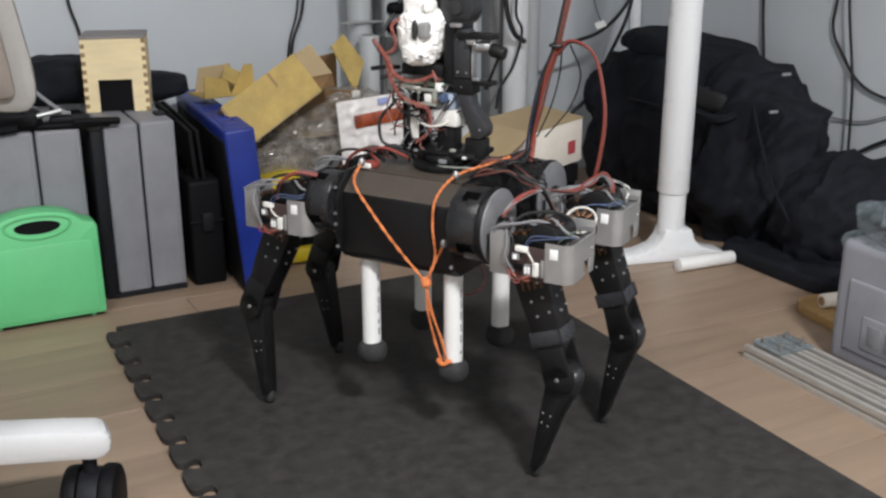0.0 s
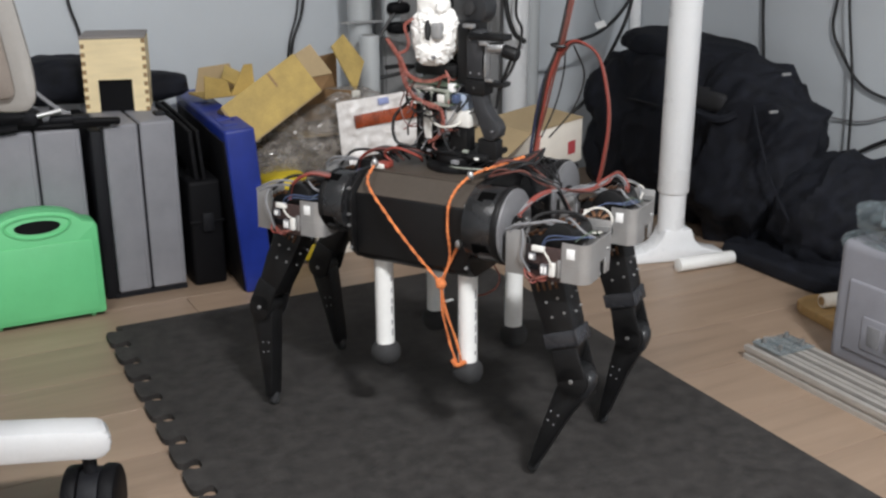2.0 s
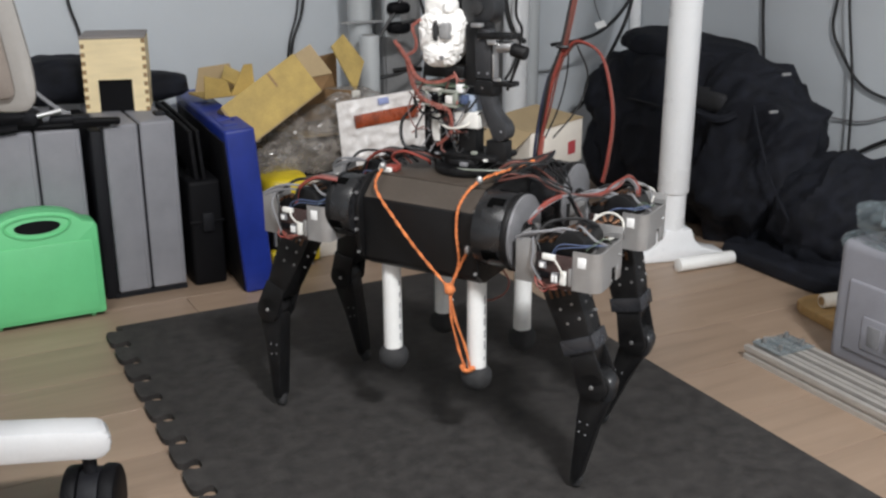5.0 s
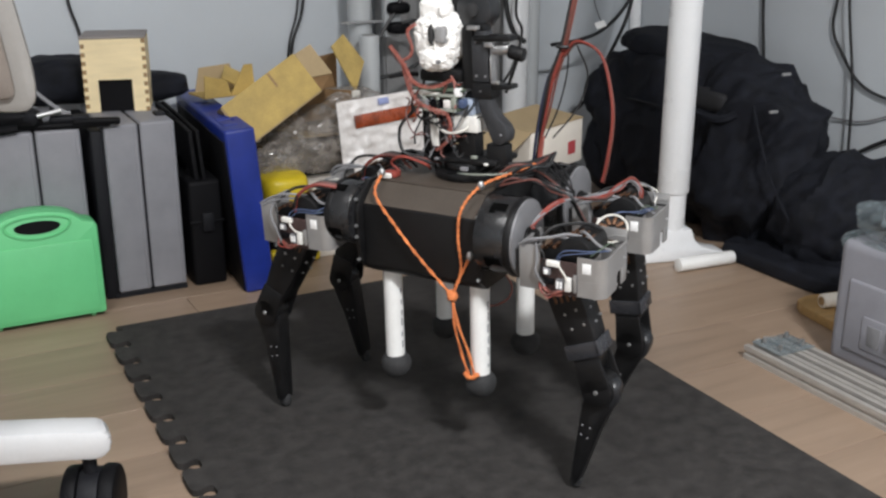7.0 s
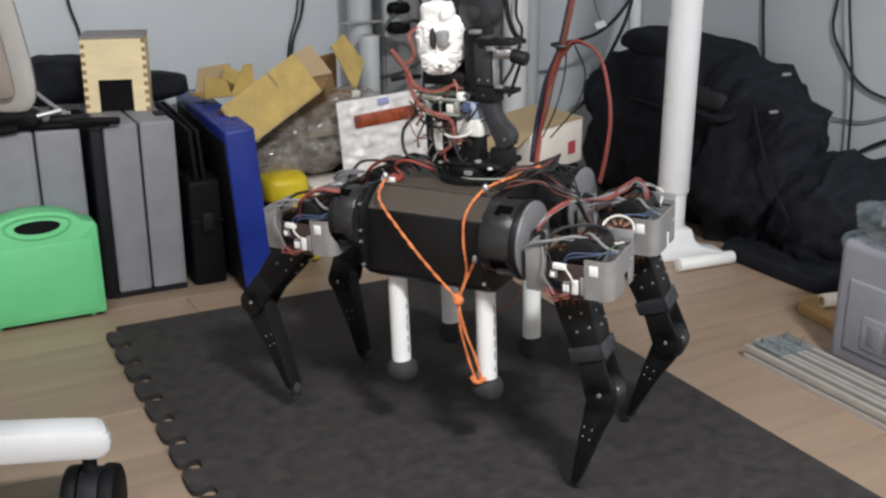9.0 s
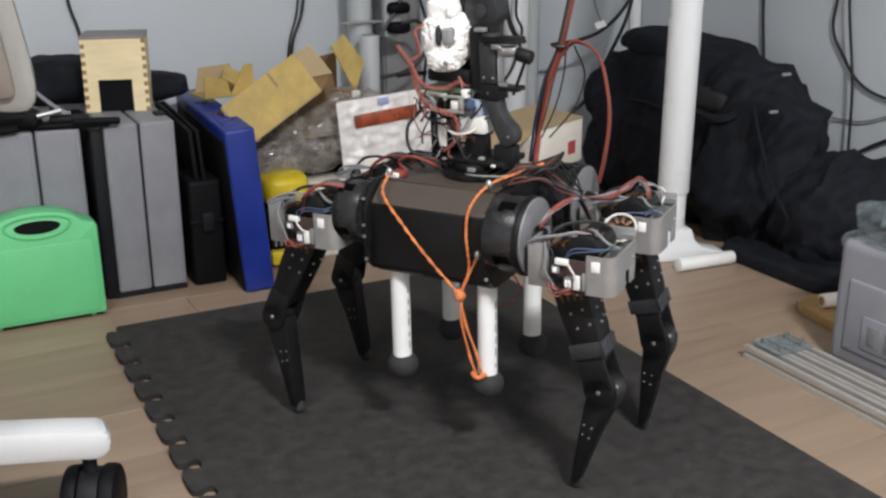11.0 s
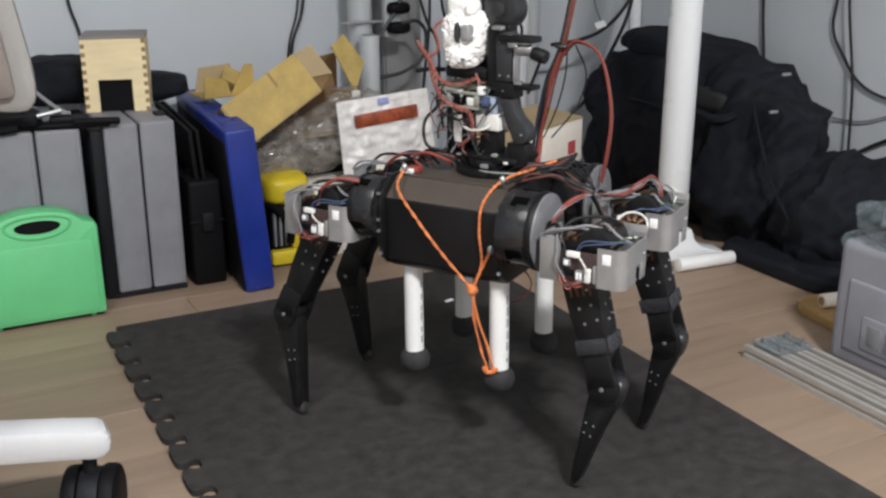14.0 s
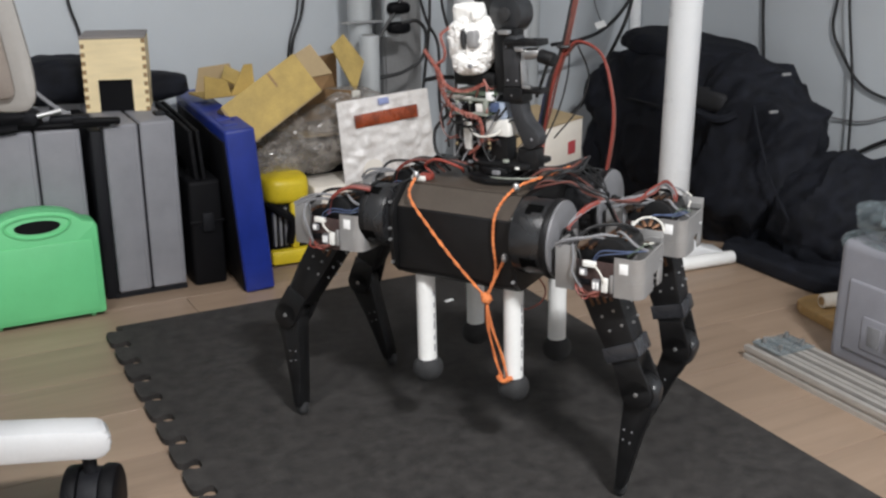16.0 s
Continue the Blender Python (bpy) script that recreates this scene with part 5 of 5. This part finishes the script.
    part("wire_braid", twist(bm(), upper, 0.0010, 9, 3, 0.0026), M_BRAID, t, "reddish braided motor leads")
    part("wire_braid", twist(bm(), lower, 0.0010, 12, 3, 0.0026), M_BRAID, t, "reddish braided motor leads")
    part("wire_braid", twist(bm(), [Vector(p) + Vector((0.007, -0.003, -0.004 + 0.005 * (i % 2))) for i, p in enumerate(lower[:6])], 0.0010, 7, 2, 0.0024), M_WBRN, t, "brown twisted leads")
    part("wire_braid", twist(bm(), [Vector(p) + Vector((-0.005, 0.004, -0.005 * (i % 2))) for i, p in enumerate(upper[:5])], 0.0010, 6, 2, 0.0024), M_WDRK, t, "dark brown twisted leads")
    part("wire_braid", twist(bm(), [(-0.092, -0.056, 0.182), (-0.076, -0.058, 0.190), (-0.072, -0.058, 0.206), (-0.082, -0.054, 0.230), (-0.070, -0.046, 0.242)], 0.0012, 9, 2, 0.0022), M_BRAID, t)
    rnd = random.Random(5)
    for k in range(40):
        a = Vector((rnd.uniform(-0.09, 0.03), rnd.uniform(-0.05, 0.02), rnd.uniform(0.01, 0.15)))
        b = Vector((rnd.uniform(-0.10, 0.05), rnd.uniform(-0.055, 0.02), rnd.uniform(0.012, 0.12)))
        c = (a + b) / 2 + Vector((rnd.uniform(-0.03, 0.03), rnd.uniform(-0.03, 0.0), rnd.uniform(-0.02, 0.03)))
        e = Vector((rnd.uniform(-0.012, 0.012), rnd.uniform(-0.02, 0.0), rnd.uniform(-0.02, 0.0)))
        part("wire", tube(bm(), [a, (a + c) / 2 + e, c, (b + c) / 2 - e * 0.6, b], rnd.choice((0.0013, 0.0017, 0.0022)), 6), rnd.choice((M_WDRK, M_WBRN, M_WBLK, M_WBLK, M_WBLK, M_WGRY, M_WWHT)), t)
    part("wire", tube(bm(), [(-0.095, -0.03, 0.09), (-0.118, -0.04, 0.06), (-0.11, -0.045, 0.02), (-0.07, -0.04, 0.012)], 0.003), M_WBLK, t)
    part("wire", tube(bm(), [(0.0, -0.05, -0.01), (0.04, -0.058, -0.006), (0.075, -0.053, -0.004), (0.09, -0.03, -0.006)], 0.0017), M_FRAMEG, t)
    for k in range(5):
        part("wire", tube(bm(), [(0.03 + 0.02 * k, -0.03, -0.012), (0.06 + 0.02 * k, -0.025, 0.008), (0.10 + 0.012 * k, 0.01, 0.004), (0.13, 0.05 + 0.006 * k, 0.012)], 0.0026), (M_WBLK, M_WBLK, M_WDRK, M_WBLK, M_WBLK)[k], t)
    for x, y, z, w, mt in ((-0.077, -0.041, 0.006, 0.005, M_CONN), (-0.041, -0.042, 0.012, 0.004, M_WGRY), (0.016, -0.047, -0.001, 0.007, M_WGRY), (0.056, -0.040, 0.009, 0.004, M_CONN), (0.034, -0.042, 0.020, 0.005, M_FRAMEG)):
        part("small_fitting", box(bm(), (x - w, y - 0.004, z - w * 0.5), (x + w, y + 0.004, z + w * 0.5), 0.0012, m=None), mt, t)
    part("feeler", tube(bm(), [(-0.10, 0.0, 0.150), (-0.118, -0.02, 0.152), (-0.142, -0.03, 0.148)], 0.004, 6), M_BLACK, t)
    return t


def top_harness(robot):
    """Leads that run from the body out to the hip brackets."""
    for s in (-1, 1):
        y = s * ROLL_Y
        for k, (mt, r) in enumerate(((M_WRED, 0.0032), (M_WDRK, 0.003), (M_WBLK, 0.003))):
            part("wire", tube(bm(), [(-0.150, y - 0.03 + 0.01 * k, 0.488), (-0.185, y - 0.045 + 0.01 * k, 0.492), (-0.215, y - 0.055, 0.472), (-0.228, y - 0.050, 0.440)], r), mt, robot)
    # front leads meet between the two front brackets and part again
    rnd = random.Random(11)
    def lead(pts, r, mt, j=0.005):
        part("wire", tube(bm(), [Vector(p) + Vector([rnd.uniform(-j, j) for _ in range(3)]) for p in pts], r, 6), mt, robot)
    mid = (0.245, -0.047, 0.493)
    for mt, r in ((M_WGRY, 0.0026), (M_WRED, 0.0024), (M_WRED, 0.0018), (M_WDRK, 0.002), (M_WGRY, 0.002)):
        lead([(0.219, -0.130, 0.462), (0.221, -0.124, 0.474), (0.235, -0.100, 0.490), mid, (0.262, 0.020, 0.476), (0.272, 0.050, 0.474), (0.286, 0.078, 0.483), (0.302, 0.098, 0.494), (0.315, 0.108, 0.480), (0.318, 0.104, 0.455)], r, mt, 0.0035)
    for mt, r in ((M_WDRK, 0.0018), (M_WBLK, 0.0028), (M_WBLK, 0.0024), (M_WBLK, 0.002), (M_WDRK, 0.002)):
        lead([(0.120, -0.060, 0.503), (0.150, -0.052, 0.514), (0.185, -0.038, 0.513), (0.215, -0.042, 0.505), mid, (0.250, -0.023, 0.467), (0.258, 0.000, 0.434), (0.262, 0.010, 0.410)], r, mt, 0.004)
    for k in range(5):
        lead([(0.125, 0.10 - 0.03 * k, 0.502), (0.16, 0.08 - 0.02 * k, 0.515), (0.20, 0.05 - 0.02 * k, 0.505), (0.235, -0.01, 0.490)], 0.0018, (M_WBLK, M_WBLK, M_WBLK, M_WDRK, M_WBLK)[k], 0.006)


M_LOOP = mat("dull_red_cable", (0.20, 0.036, 0.026), 0.5)
# band base lightened: part of its reflection is put into the colour
M_BAND = mat("glossy_band", (0.028, 0.029, 0.033), 0.28)
ROBOT = thing("quadruped_robot", HOME, "black four-legged walking robot with grey brackets and wires", "robot")


def hanging_cable():
    top = Vector((1.10, 1.42, 1.50))
    t = thing("cable_bundle", Matrix.Translation(top), "red and black cable bundle hanging from above", "cable")
    pts = [Vector(p) - top for p in ((1.003, 1.579, 0.500), (1.006, 1.575, 0.545), (1.011, 1.566, 0.60), (1.018, 1.555, 0.66), (1.029, 1.538, 0.715), (1.038, 1.524, 0.794), (1.06, 1.49, 1.0), (1.09, 1.44, 1.35), (1.10, 1.42, 1.50))]
    offs = ((0.0, 0.0, M_WDRK, 0.0030), (0.005, 0.001, M_WRED, 0.0024), (-0.003, 0.003, mat("navy_wire", (0.035, 0.04, 0.075), 0.5), 0.003), (0.003, -0.004, M_WDRK, 0.0022), (-0.001, -0.003, M_WRED, 0.0025), (-0.004, -0.002, M_WBLK, 0.0026), (0.001, 0.004, M_WGRY, 0.002))
    for k, (dx, dy, mt, r) in enumerate(offs):
        path = []
        for i, p in enumerate(pts):
            a = 0.9 * i + k
            spread = 1.6 if i in (2, 3) else 1.0
            path.append(p + Vector((dx * spread + 0.002 * math.cos(a), dy * spread + 0.002 * math.sin(a), 0)))
        part("cable", tube(bm(), path, r, 7, 6), mt, t)
    part("cable_tie", tube(bm(), [pts[4] + Vector((0.012, 0, 0)), pts[4] + Vector((0, 0.012, 0)), pts[4] - Vector((0.012, 0, 0)), pts[4] - Vector((0, 0.012, 0)), pts[4] + Vector((0.012, 0, 0))], 0.003, 6), M_WBLK, t)
    part("orange_sleeve", cyl(bm(), pts[0] + Vector((0.004, -0.004, 0.0)), pts[1] + Vector((0.004, -0.004, 0.005)), 0.0045, seg=12), M_BRAID, t, "orange-red cable sleeve")
    loop = [Vector(p) - top for p in ((1.029, 1.538, 0.700), (1.043, 1.516, 0.725), (1.067, 1.48, 0.705), (1.076, 1.460, 0.644), (1.078, 1.454, 0.585), (1.073, 1.460, 0.514), (1.068, 1.465, 0.480))]
    part("red_loop", tube(bm(), loop, 0.0026, 8), M_LOOP, t, "red cable drooping in a loop")
    part("red_loop", tube(bm(), [p + Vector((0.006, 0.003, -0.004)) for p in loop], 0.0018, 8), M_WDRK, t)
    for k in range(2):
        o = Vector((0.012 + 0.012 * k, -0.008 * k, 0))
        part("thin_wire", tube(bm(), [pts[1] + o, pts[2] + o * 2.4, pts[3] + o * 2.6, pts[4] + o], 0.0016, 6), M_WBLK, t)
    return t


# ---- what moves ----
# seconds; shift along, across and up in metres; yaw, pitch, roll in degrees
BODY = [
    (0, -0.0001, 0.0002, 0.0001, -0.03, 0.02, 0.05),
    (0.5, 0.0040, 0.0062, -0.0010, -0.22, -0.18, 0.10),
    (1, 0.0101, 0.0069, -0.0000, -0.18, -0.10, 0.09),
    (1.5, 0.0162, 0.0083, 0.0006, 0.04, -0.09, -0.09),
    (2, 0.0249, 0.0058, 0.0018, 0.21, -0.12, 0.29),
    (2.5, 0.0307, 0.0055, -0.0036, 0.55, -0.88, 0.06),
    (3, 0.0359, 0.0062, -0.0075, 0.53, -1.15, 0.09),
    (3.5, 0.0417, 0.0037, -0.0052, 0.27, 0.06, 0.52),
    (4, 0.0437, 0.0020, 0.0019, -0.04, 0.42, 0.76),
    (6.5, 0.0610, -0.0258, 0.0027, 0.40, -0.04, 1.79),
    (7, 0.0636, -0.0291, 0.0004, 0.65, -0.36, 1.86),
    (7.5, 0.0686, -0.0358, 0.0005, 0.74, -0.48, 1.76),
    (8, 0.0704, -0.0349, 0.0010, 0.88, -0.52, 1.94),
    (8.5, 0.0742, -0.0348, 0.0008, 0.63, -0.70, 1.89),
    (9, 0.0772, -0.0369, -0.0021, 0.79, -1.16, 1.92),
    (11.5, 0.0748, -0.0184, 0.0010, 0.66, -0.45, 1.00),
    (12, 0.0717, -0.0092, 0.0003, 0.31, -0.39, 0.72),
    (12.5, 0.0722, -0.0022, 0.0020, -0.27, -0.16, 0.60),
    (13, 0.0743, 0.0052, 0.0001, -0.49, -0.31, 0.53),
    (13.5, 0.0813, 0.0056, 0.0002, -0.68, -0.49, 0.45),
    (14, 0.0862, 0.0084, 0.0002, -0.29, -0.56, 0.25),
    (14.5, 0.0973, 0.0021, 0.0031, -0.15, -0.51, 0.47),
    (15, 0.1062, -0.0021, 0.0039, 0.11, -0.66, 0.93),
    (15.5, 0.1103, -0.0016, -0.0028, 0.35, -1.26, 0.99),
    (16, 0.1158, -0.0006, -0.0060, 0.04, -0.93, 0.74),
]
# seconds; where the foot's tip is
FEET = {
    "NR": [(0, 0.882, 1.343, 0.000), (1.7, 0.882, 1.343, 0.000), (1.85, 0.881, 1.345, 0.005), (2, 0.879, 1.348, 0.010), (2.2, 0.873, 1.356, 0.010), (2.4, 0.888, 1.335, 0.020), (2.6, 0.908, 1.306, 0.018), (2.8, 0.924, 1.284, 0.008), (3, 0.927, 1.278, 0.002), (3.2, 0.926, 1.280, 0.000), (14.6, 0.924, 1.281, 0.000), (14.8, 0.916, 1.290, 0.009), (15, 0.917, 1.289, 0.014), (15.2, 0.936, 1.268, 0.020), (15.35, 0.954, 1.248, 0.014), (15.5, 0.970, 1.230, 0.006), (15.7, 0.976, 1.224, 0.001), (16, 0.977, 1.223, 0.000)],
    "FR": [(0, 1.104, 1.451, 0.000), (8.3, 1.103, 1.449, 0.000), (8.5, 1.114, 1.439, 0.013), (8.7, 1.129, 1.425, 0.023), (8.9, 1.131, 1.422, 0.025), (9, 1.140, 1.413, 0.023), (9.1, 1.154, 1.400, 0.018), (9.2, 1.164, 1.390, 0.008), (9.4, 1.161, 1.393, 0.000), (16, 1.159, 1.394, 0.000)],
    "NL": [(0, 0.563, 1.824, 0.000), (2, 0.568, 1.815, 0.000), (4, 0.576, 1.808, -0.000), (6.5, 0.586, 1.798, 0.000), (8.2, 0.588, 1.794, 0.000), (8.5, 0.588, 1.794, 0.016), (8.7, 0.590, 1.787, 0.027), (8.9, 0.596, 1.772, 0.034), (9, 0.600, 1.761, 0.037), (9.1, 0.600, 1.760, 0.025), (9.2, 0.600, 1.761, 0.007), (9.4, 0.600, 1.760, 0.000), (16, 0.604, 1.747, -0.000)],
    "FL": [(0, 0.778, 1.989, 0.000), (1.8, 0.778, 1.989, 0.000), (2, 0.783, 1.981, 0.009), (2.3, 0.792, 1.964, 0.020), (2.6, 0.805, 1.943, 0.028), (2.9, 0.814, 1.927, 0.016), (3.2, 0.816, 1.925, 0.000), (14.6, 0.817, 1.921, 0.000), (14.8, 0.821, 1.915, 0.011), (15, 0.831, 1.904, 0.021), (15.2, 0.851, 1.881, 0.032), (15.5, 0.854, 1.877, 0.016), (15.8, 0.858, 1.873, 0.001), (16, 0.858, 1.873, 0.000)],
}
# seconds; yaw, pitch, roll of the torso on the body
TORSO = [
    (0, 0.02, 0.22, 0.23),
    (0.5, -0.77, -0.15, 0.51),
    (1, -1.36, 0.62, 0.98),
    (1.5, -1.79, 1.15, 1.25),
    (2, -2.63, 0.99, 1.36),
    (2.5, -3.31, 0.94, 1.88),
    (3, -3.04, 0.61, 2.26),
    (3.5, -3.13, -0.20, 0.47),
    (4, -3.31, -0.97, -1.72),
    (6.5, -2.79, -1.78, -1.80),
    (7, -2.97, -2.19, -1.35),
    (7.5, -3.58, -1.95, -1.07),
    (8, -3.65, -1.89, -0.71),
    (8.5, -3.45, -1.76, -0.33),
    (9, -3.60, -1.12, 0.73),
    (11.5, -4.35, -0.65, 1.34),
    (12, -4.83, -0.18, 0.64),
    (12.5, -4.54, 0.24, 0.19),
    (13, -4.57, 0.04, 0.42),
    (13.5, -5.54, 0.01, 0.66),
    (14, -6.55, 0.54, 0.81),
    (14.5, -7.12, 0.97, 1.46),
    (15, -7.44, 0.92, 2.06),
    (15.5, -7.61, -0.06, 1.64),
    (16, -7.93, -1.96, 0.92),
]


def blend(rows, t):
    """Smooth value of rows at t (Hermite, with slopes that never overshoot)."""
    n = len(rows)
    if t <= rows[0][0]:
        return rows[0][1:]
    if t >= rows[-1][0]:
        return rows[-1][1:]
    i = max(k for k in range(n - 1) if rows[k][0] <= t)
    a, b = rows[i], rows[i + 1]
    h = b[0] - a[0]
    u, out = (t - a[0]) / h, []

    def slope(k, c):
        if k in (0, n - 1):
            return 0.0
        l = (rows[k][c] - rows[k - 1][c]) / (rows[k][0] - rows[k - 1][0])
        r = (rows[k + 1][c] - rows[k][c]) / (rows[k + 1][0] - rows[k][0])
        return 0.0 if l * r <= 0 else 2 * l * r / (l + r)
    for c in range(1, len(a)):
        p, q, m0, m1 = a[c], b[c], slope(i, c) * h, slope(i + 1, c) * h
        out.append((2 * u ** 3 - 3 * u * u + 1) * p + (u ** 3 - 2 * u * u + u) * m0 + (3 * u * u - 2 * u ** 3) * q + (u ** 3 - u * u) * m1)
    return tuple(out)


def stance(t):
    dx, dy, dz, yaw, pitch, roll = blend(BODY, t)
    turn = pose(0, 0, 0, 0, 0, yaw) @ pose(0, 0, 0, 0, pitch, 0) @ pose(0, 0, 0, roll, 0, 0)
    return HOME @ Matrix.Translation(CENTRE + Vector((dx, dy, dz))) @ turn @ Matrix.Translation(-CENTRE)


def leg_poses(leg, t, base):
    """Bracket, thigh and shin in the robot's space, by the two link lengths."""
    hx, s = LEGS[leg]
    f = base.inverted() @ Vector(blend(FEET[leg], t))
    y, z = f.y - s * ROLL_Y, f.z - ROLL_Z
    axis = Matrix.Translation((hx, s * ROLL_Y, ROLL_Z))

    def swing(side):
        depth = -math.sqrt(max(1e-6, y * y + z * z - side * side))
        return depth, axis @ Matrix.Rotation(math.atan2(z, y) - math.atan2(depth, side), 4, "X")
    bracket = swing(s * OFFSET)[1]
    side, ahead = s * SET_OFF[leg][0], SET_OFF[leg][1]
    depth, plane = swing(side)
    ux, uz = f.x - hx - ahead, depth + HIP_DROP
    d = min(math.hypot(ux, uz), THIGH + SHIN - 0.0005)
    bend = math.acos((THIGH ** 2 + d * d - SHIN ** 2) / (2 * THIGH * d))
    way = 1 if hx > 0 else -1
    a1 = math.atan2(ux, -uz) + way * bend
    kx, kz = THIGH * math.sin(a1), -THIGH * math.cos(a1)
    a2 = math.atan2(ux - kx, -(uz - kz))
    hip = plane @ Matrix.Translation((ahead, side, -HIP_DROP))
    up = hip @ Matrix.Rotation(-a1, 4, "Y")
    low = hip @ Matrix.Translation((kx, 0, kz)) @ Matrix.Rotation(-a2, 4, "Y")
    return bracket, up, low


def motions():
    times = [k / 10 for k in range(161)]
    bases = [stance(t) for t in times]
    walk(ROBOT, list(zip(times, bases)))
    for leg, (a, b, c) in LEG_SETS.items():
        got = [leg_poses(leg, t, m) for t, m in zip(times, bases)]
        for k, ob in enumerate((a, b, c)):
            walk(ob, [(t, g[k]) for t, g in zip(times, got)])
    pivot = Matrix.Translation((0.04, 0.0, 0.52))
    rows = []
    for t in times:
        yaw, pitch, roll = blend(TORSO, t)
        rows.append((t, pivot @ pose(0, 0, 0, 0, 0, yaw) @ pose(0, 0, 0, 0, pitch, 0) @ pose(0, 0, 0, roll, 0, 0)))
    walk(UPPER, rows)
    sway = [(0, 0.0), (1.5, 0.3), (3.0, 0.75), (4.0, 0.85), (6.5, 0.9), (8.0, 0.75), (9.0, 0.6), (11.5, 0.5), (13.5, 0.6), (14.5, 0.85), (15.5, 1.0), (16, 1.0)]
    walk(BUNDLE, [(t, pose(1.10, 1.42, 1.50, 0, 0, 0) @ Matrix.Rotation(radians(-a), 4, (0.46, 0.89, 0))) for t, a in sway])


room()
foam_mat()
grey_case(0.408, 0.503, 0.592, 2.588)
grey_case(0.148, 0.259, 0.364, 2.588)
green_case()
wood_box()
blue_case()
black_case()
soft_bag_behind()
clamp_tool()
cardboard()
heap()
white_carton()
wall_pipes()
wall_cables()
desk()
duffel()
right_side()
chair()
body(ROBOT)
top_harness(ROBOT)
LEG_SETS = {}
for key, (hx, s) in LEGS.items():
    f = 1 if hx > 0 else -1
    LEG_SETS[key] = (hip_bracket(ROBOT, hx, s), thigh(ROBOT, f), shin(ROBOT, f))
UPPER = torso(ROBOT)
BUNDLE = hanging_cable()


def planks():
    """Laminate boards along x over the whole floor."""
    floor = bpy.data.objects["floor"]
    w, ln, gap = 0.192, 1.28, 0.0012
    g = box(bm(), (0, 0, FLOOR - 0.0038), (ln - gap, w - gap, FLOOR), 0.0006, 1)
    me = mesh_of("plank", g, M_PLANK)
    rnd = random.Random(3)
    for j in [*range(14), *range(-16, 0)]:
        y = 0.60 + j * w
        x = -1.6 + rnd.random() * 0.9 - 0.6
        ob = new("plank", me)
        ob.parent = floor
        ob.matrix_basis = pose(-2.499, y, -0.0004)
        while x < 2.45:
            ob = new("plank", me)
            ob.parent = floor
            ob.matrix_basis = pose(x, y, 0) if x + ln < 2.5 else pose(2.499 - ln, y, -0.0004)
            x += ln


solid("paper_scrap", box(bm(), (-0.012, -0.005, 0.0), (0.012, 0.005, 0.003), 0.001), M_PAPER, "small white scrap lying on the foam mat", "scrap", pose(1.144, 2.154, 0.0003, 0, 0, 15))
planks()
motions()
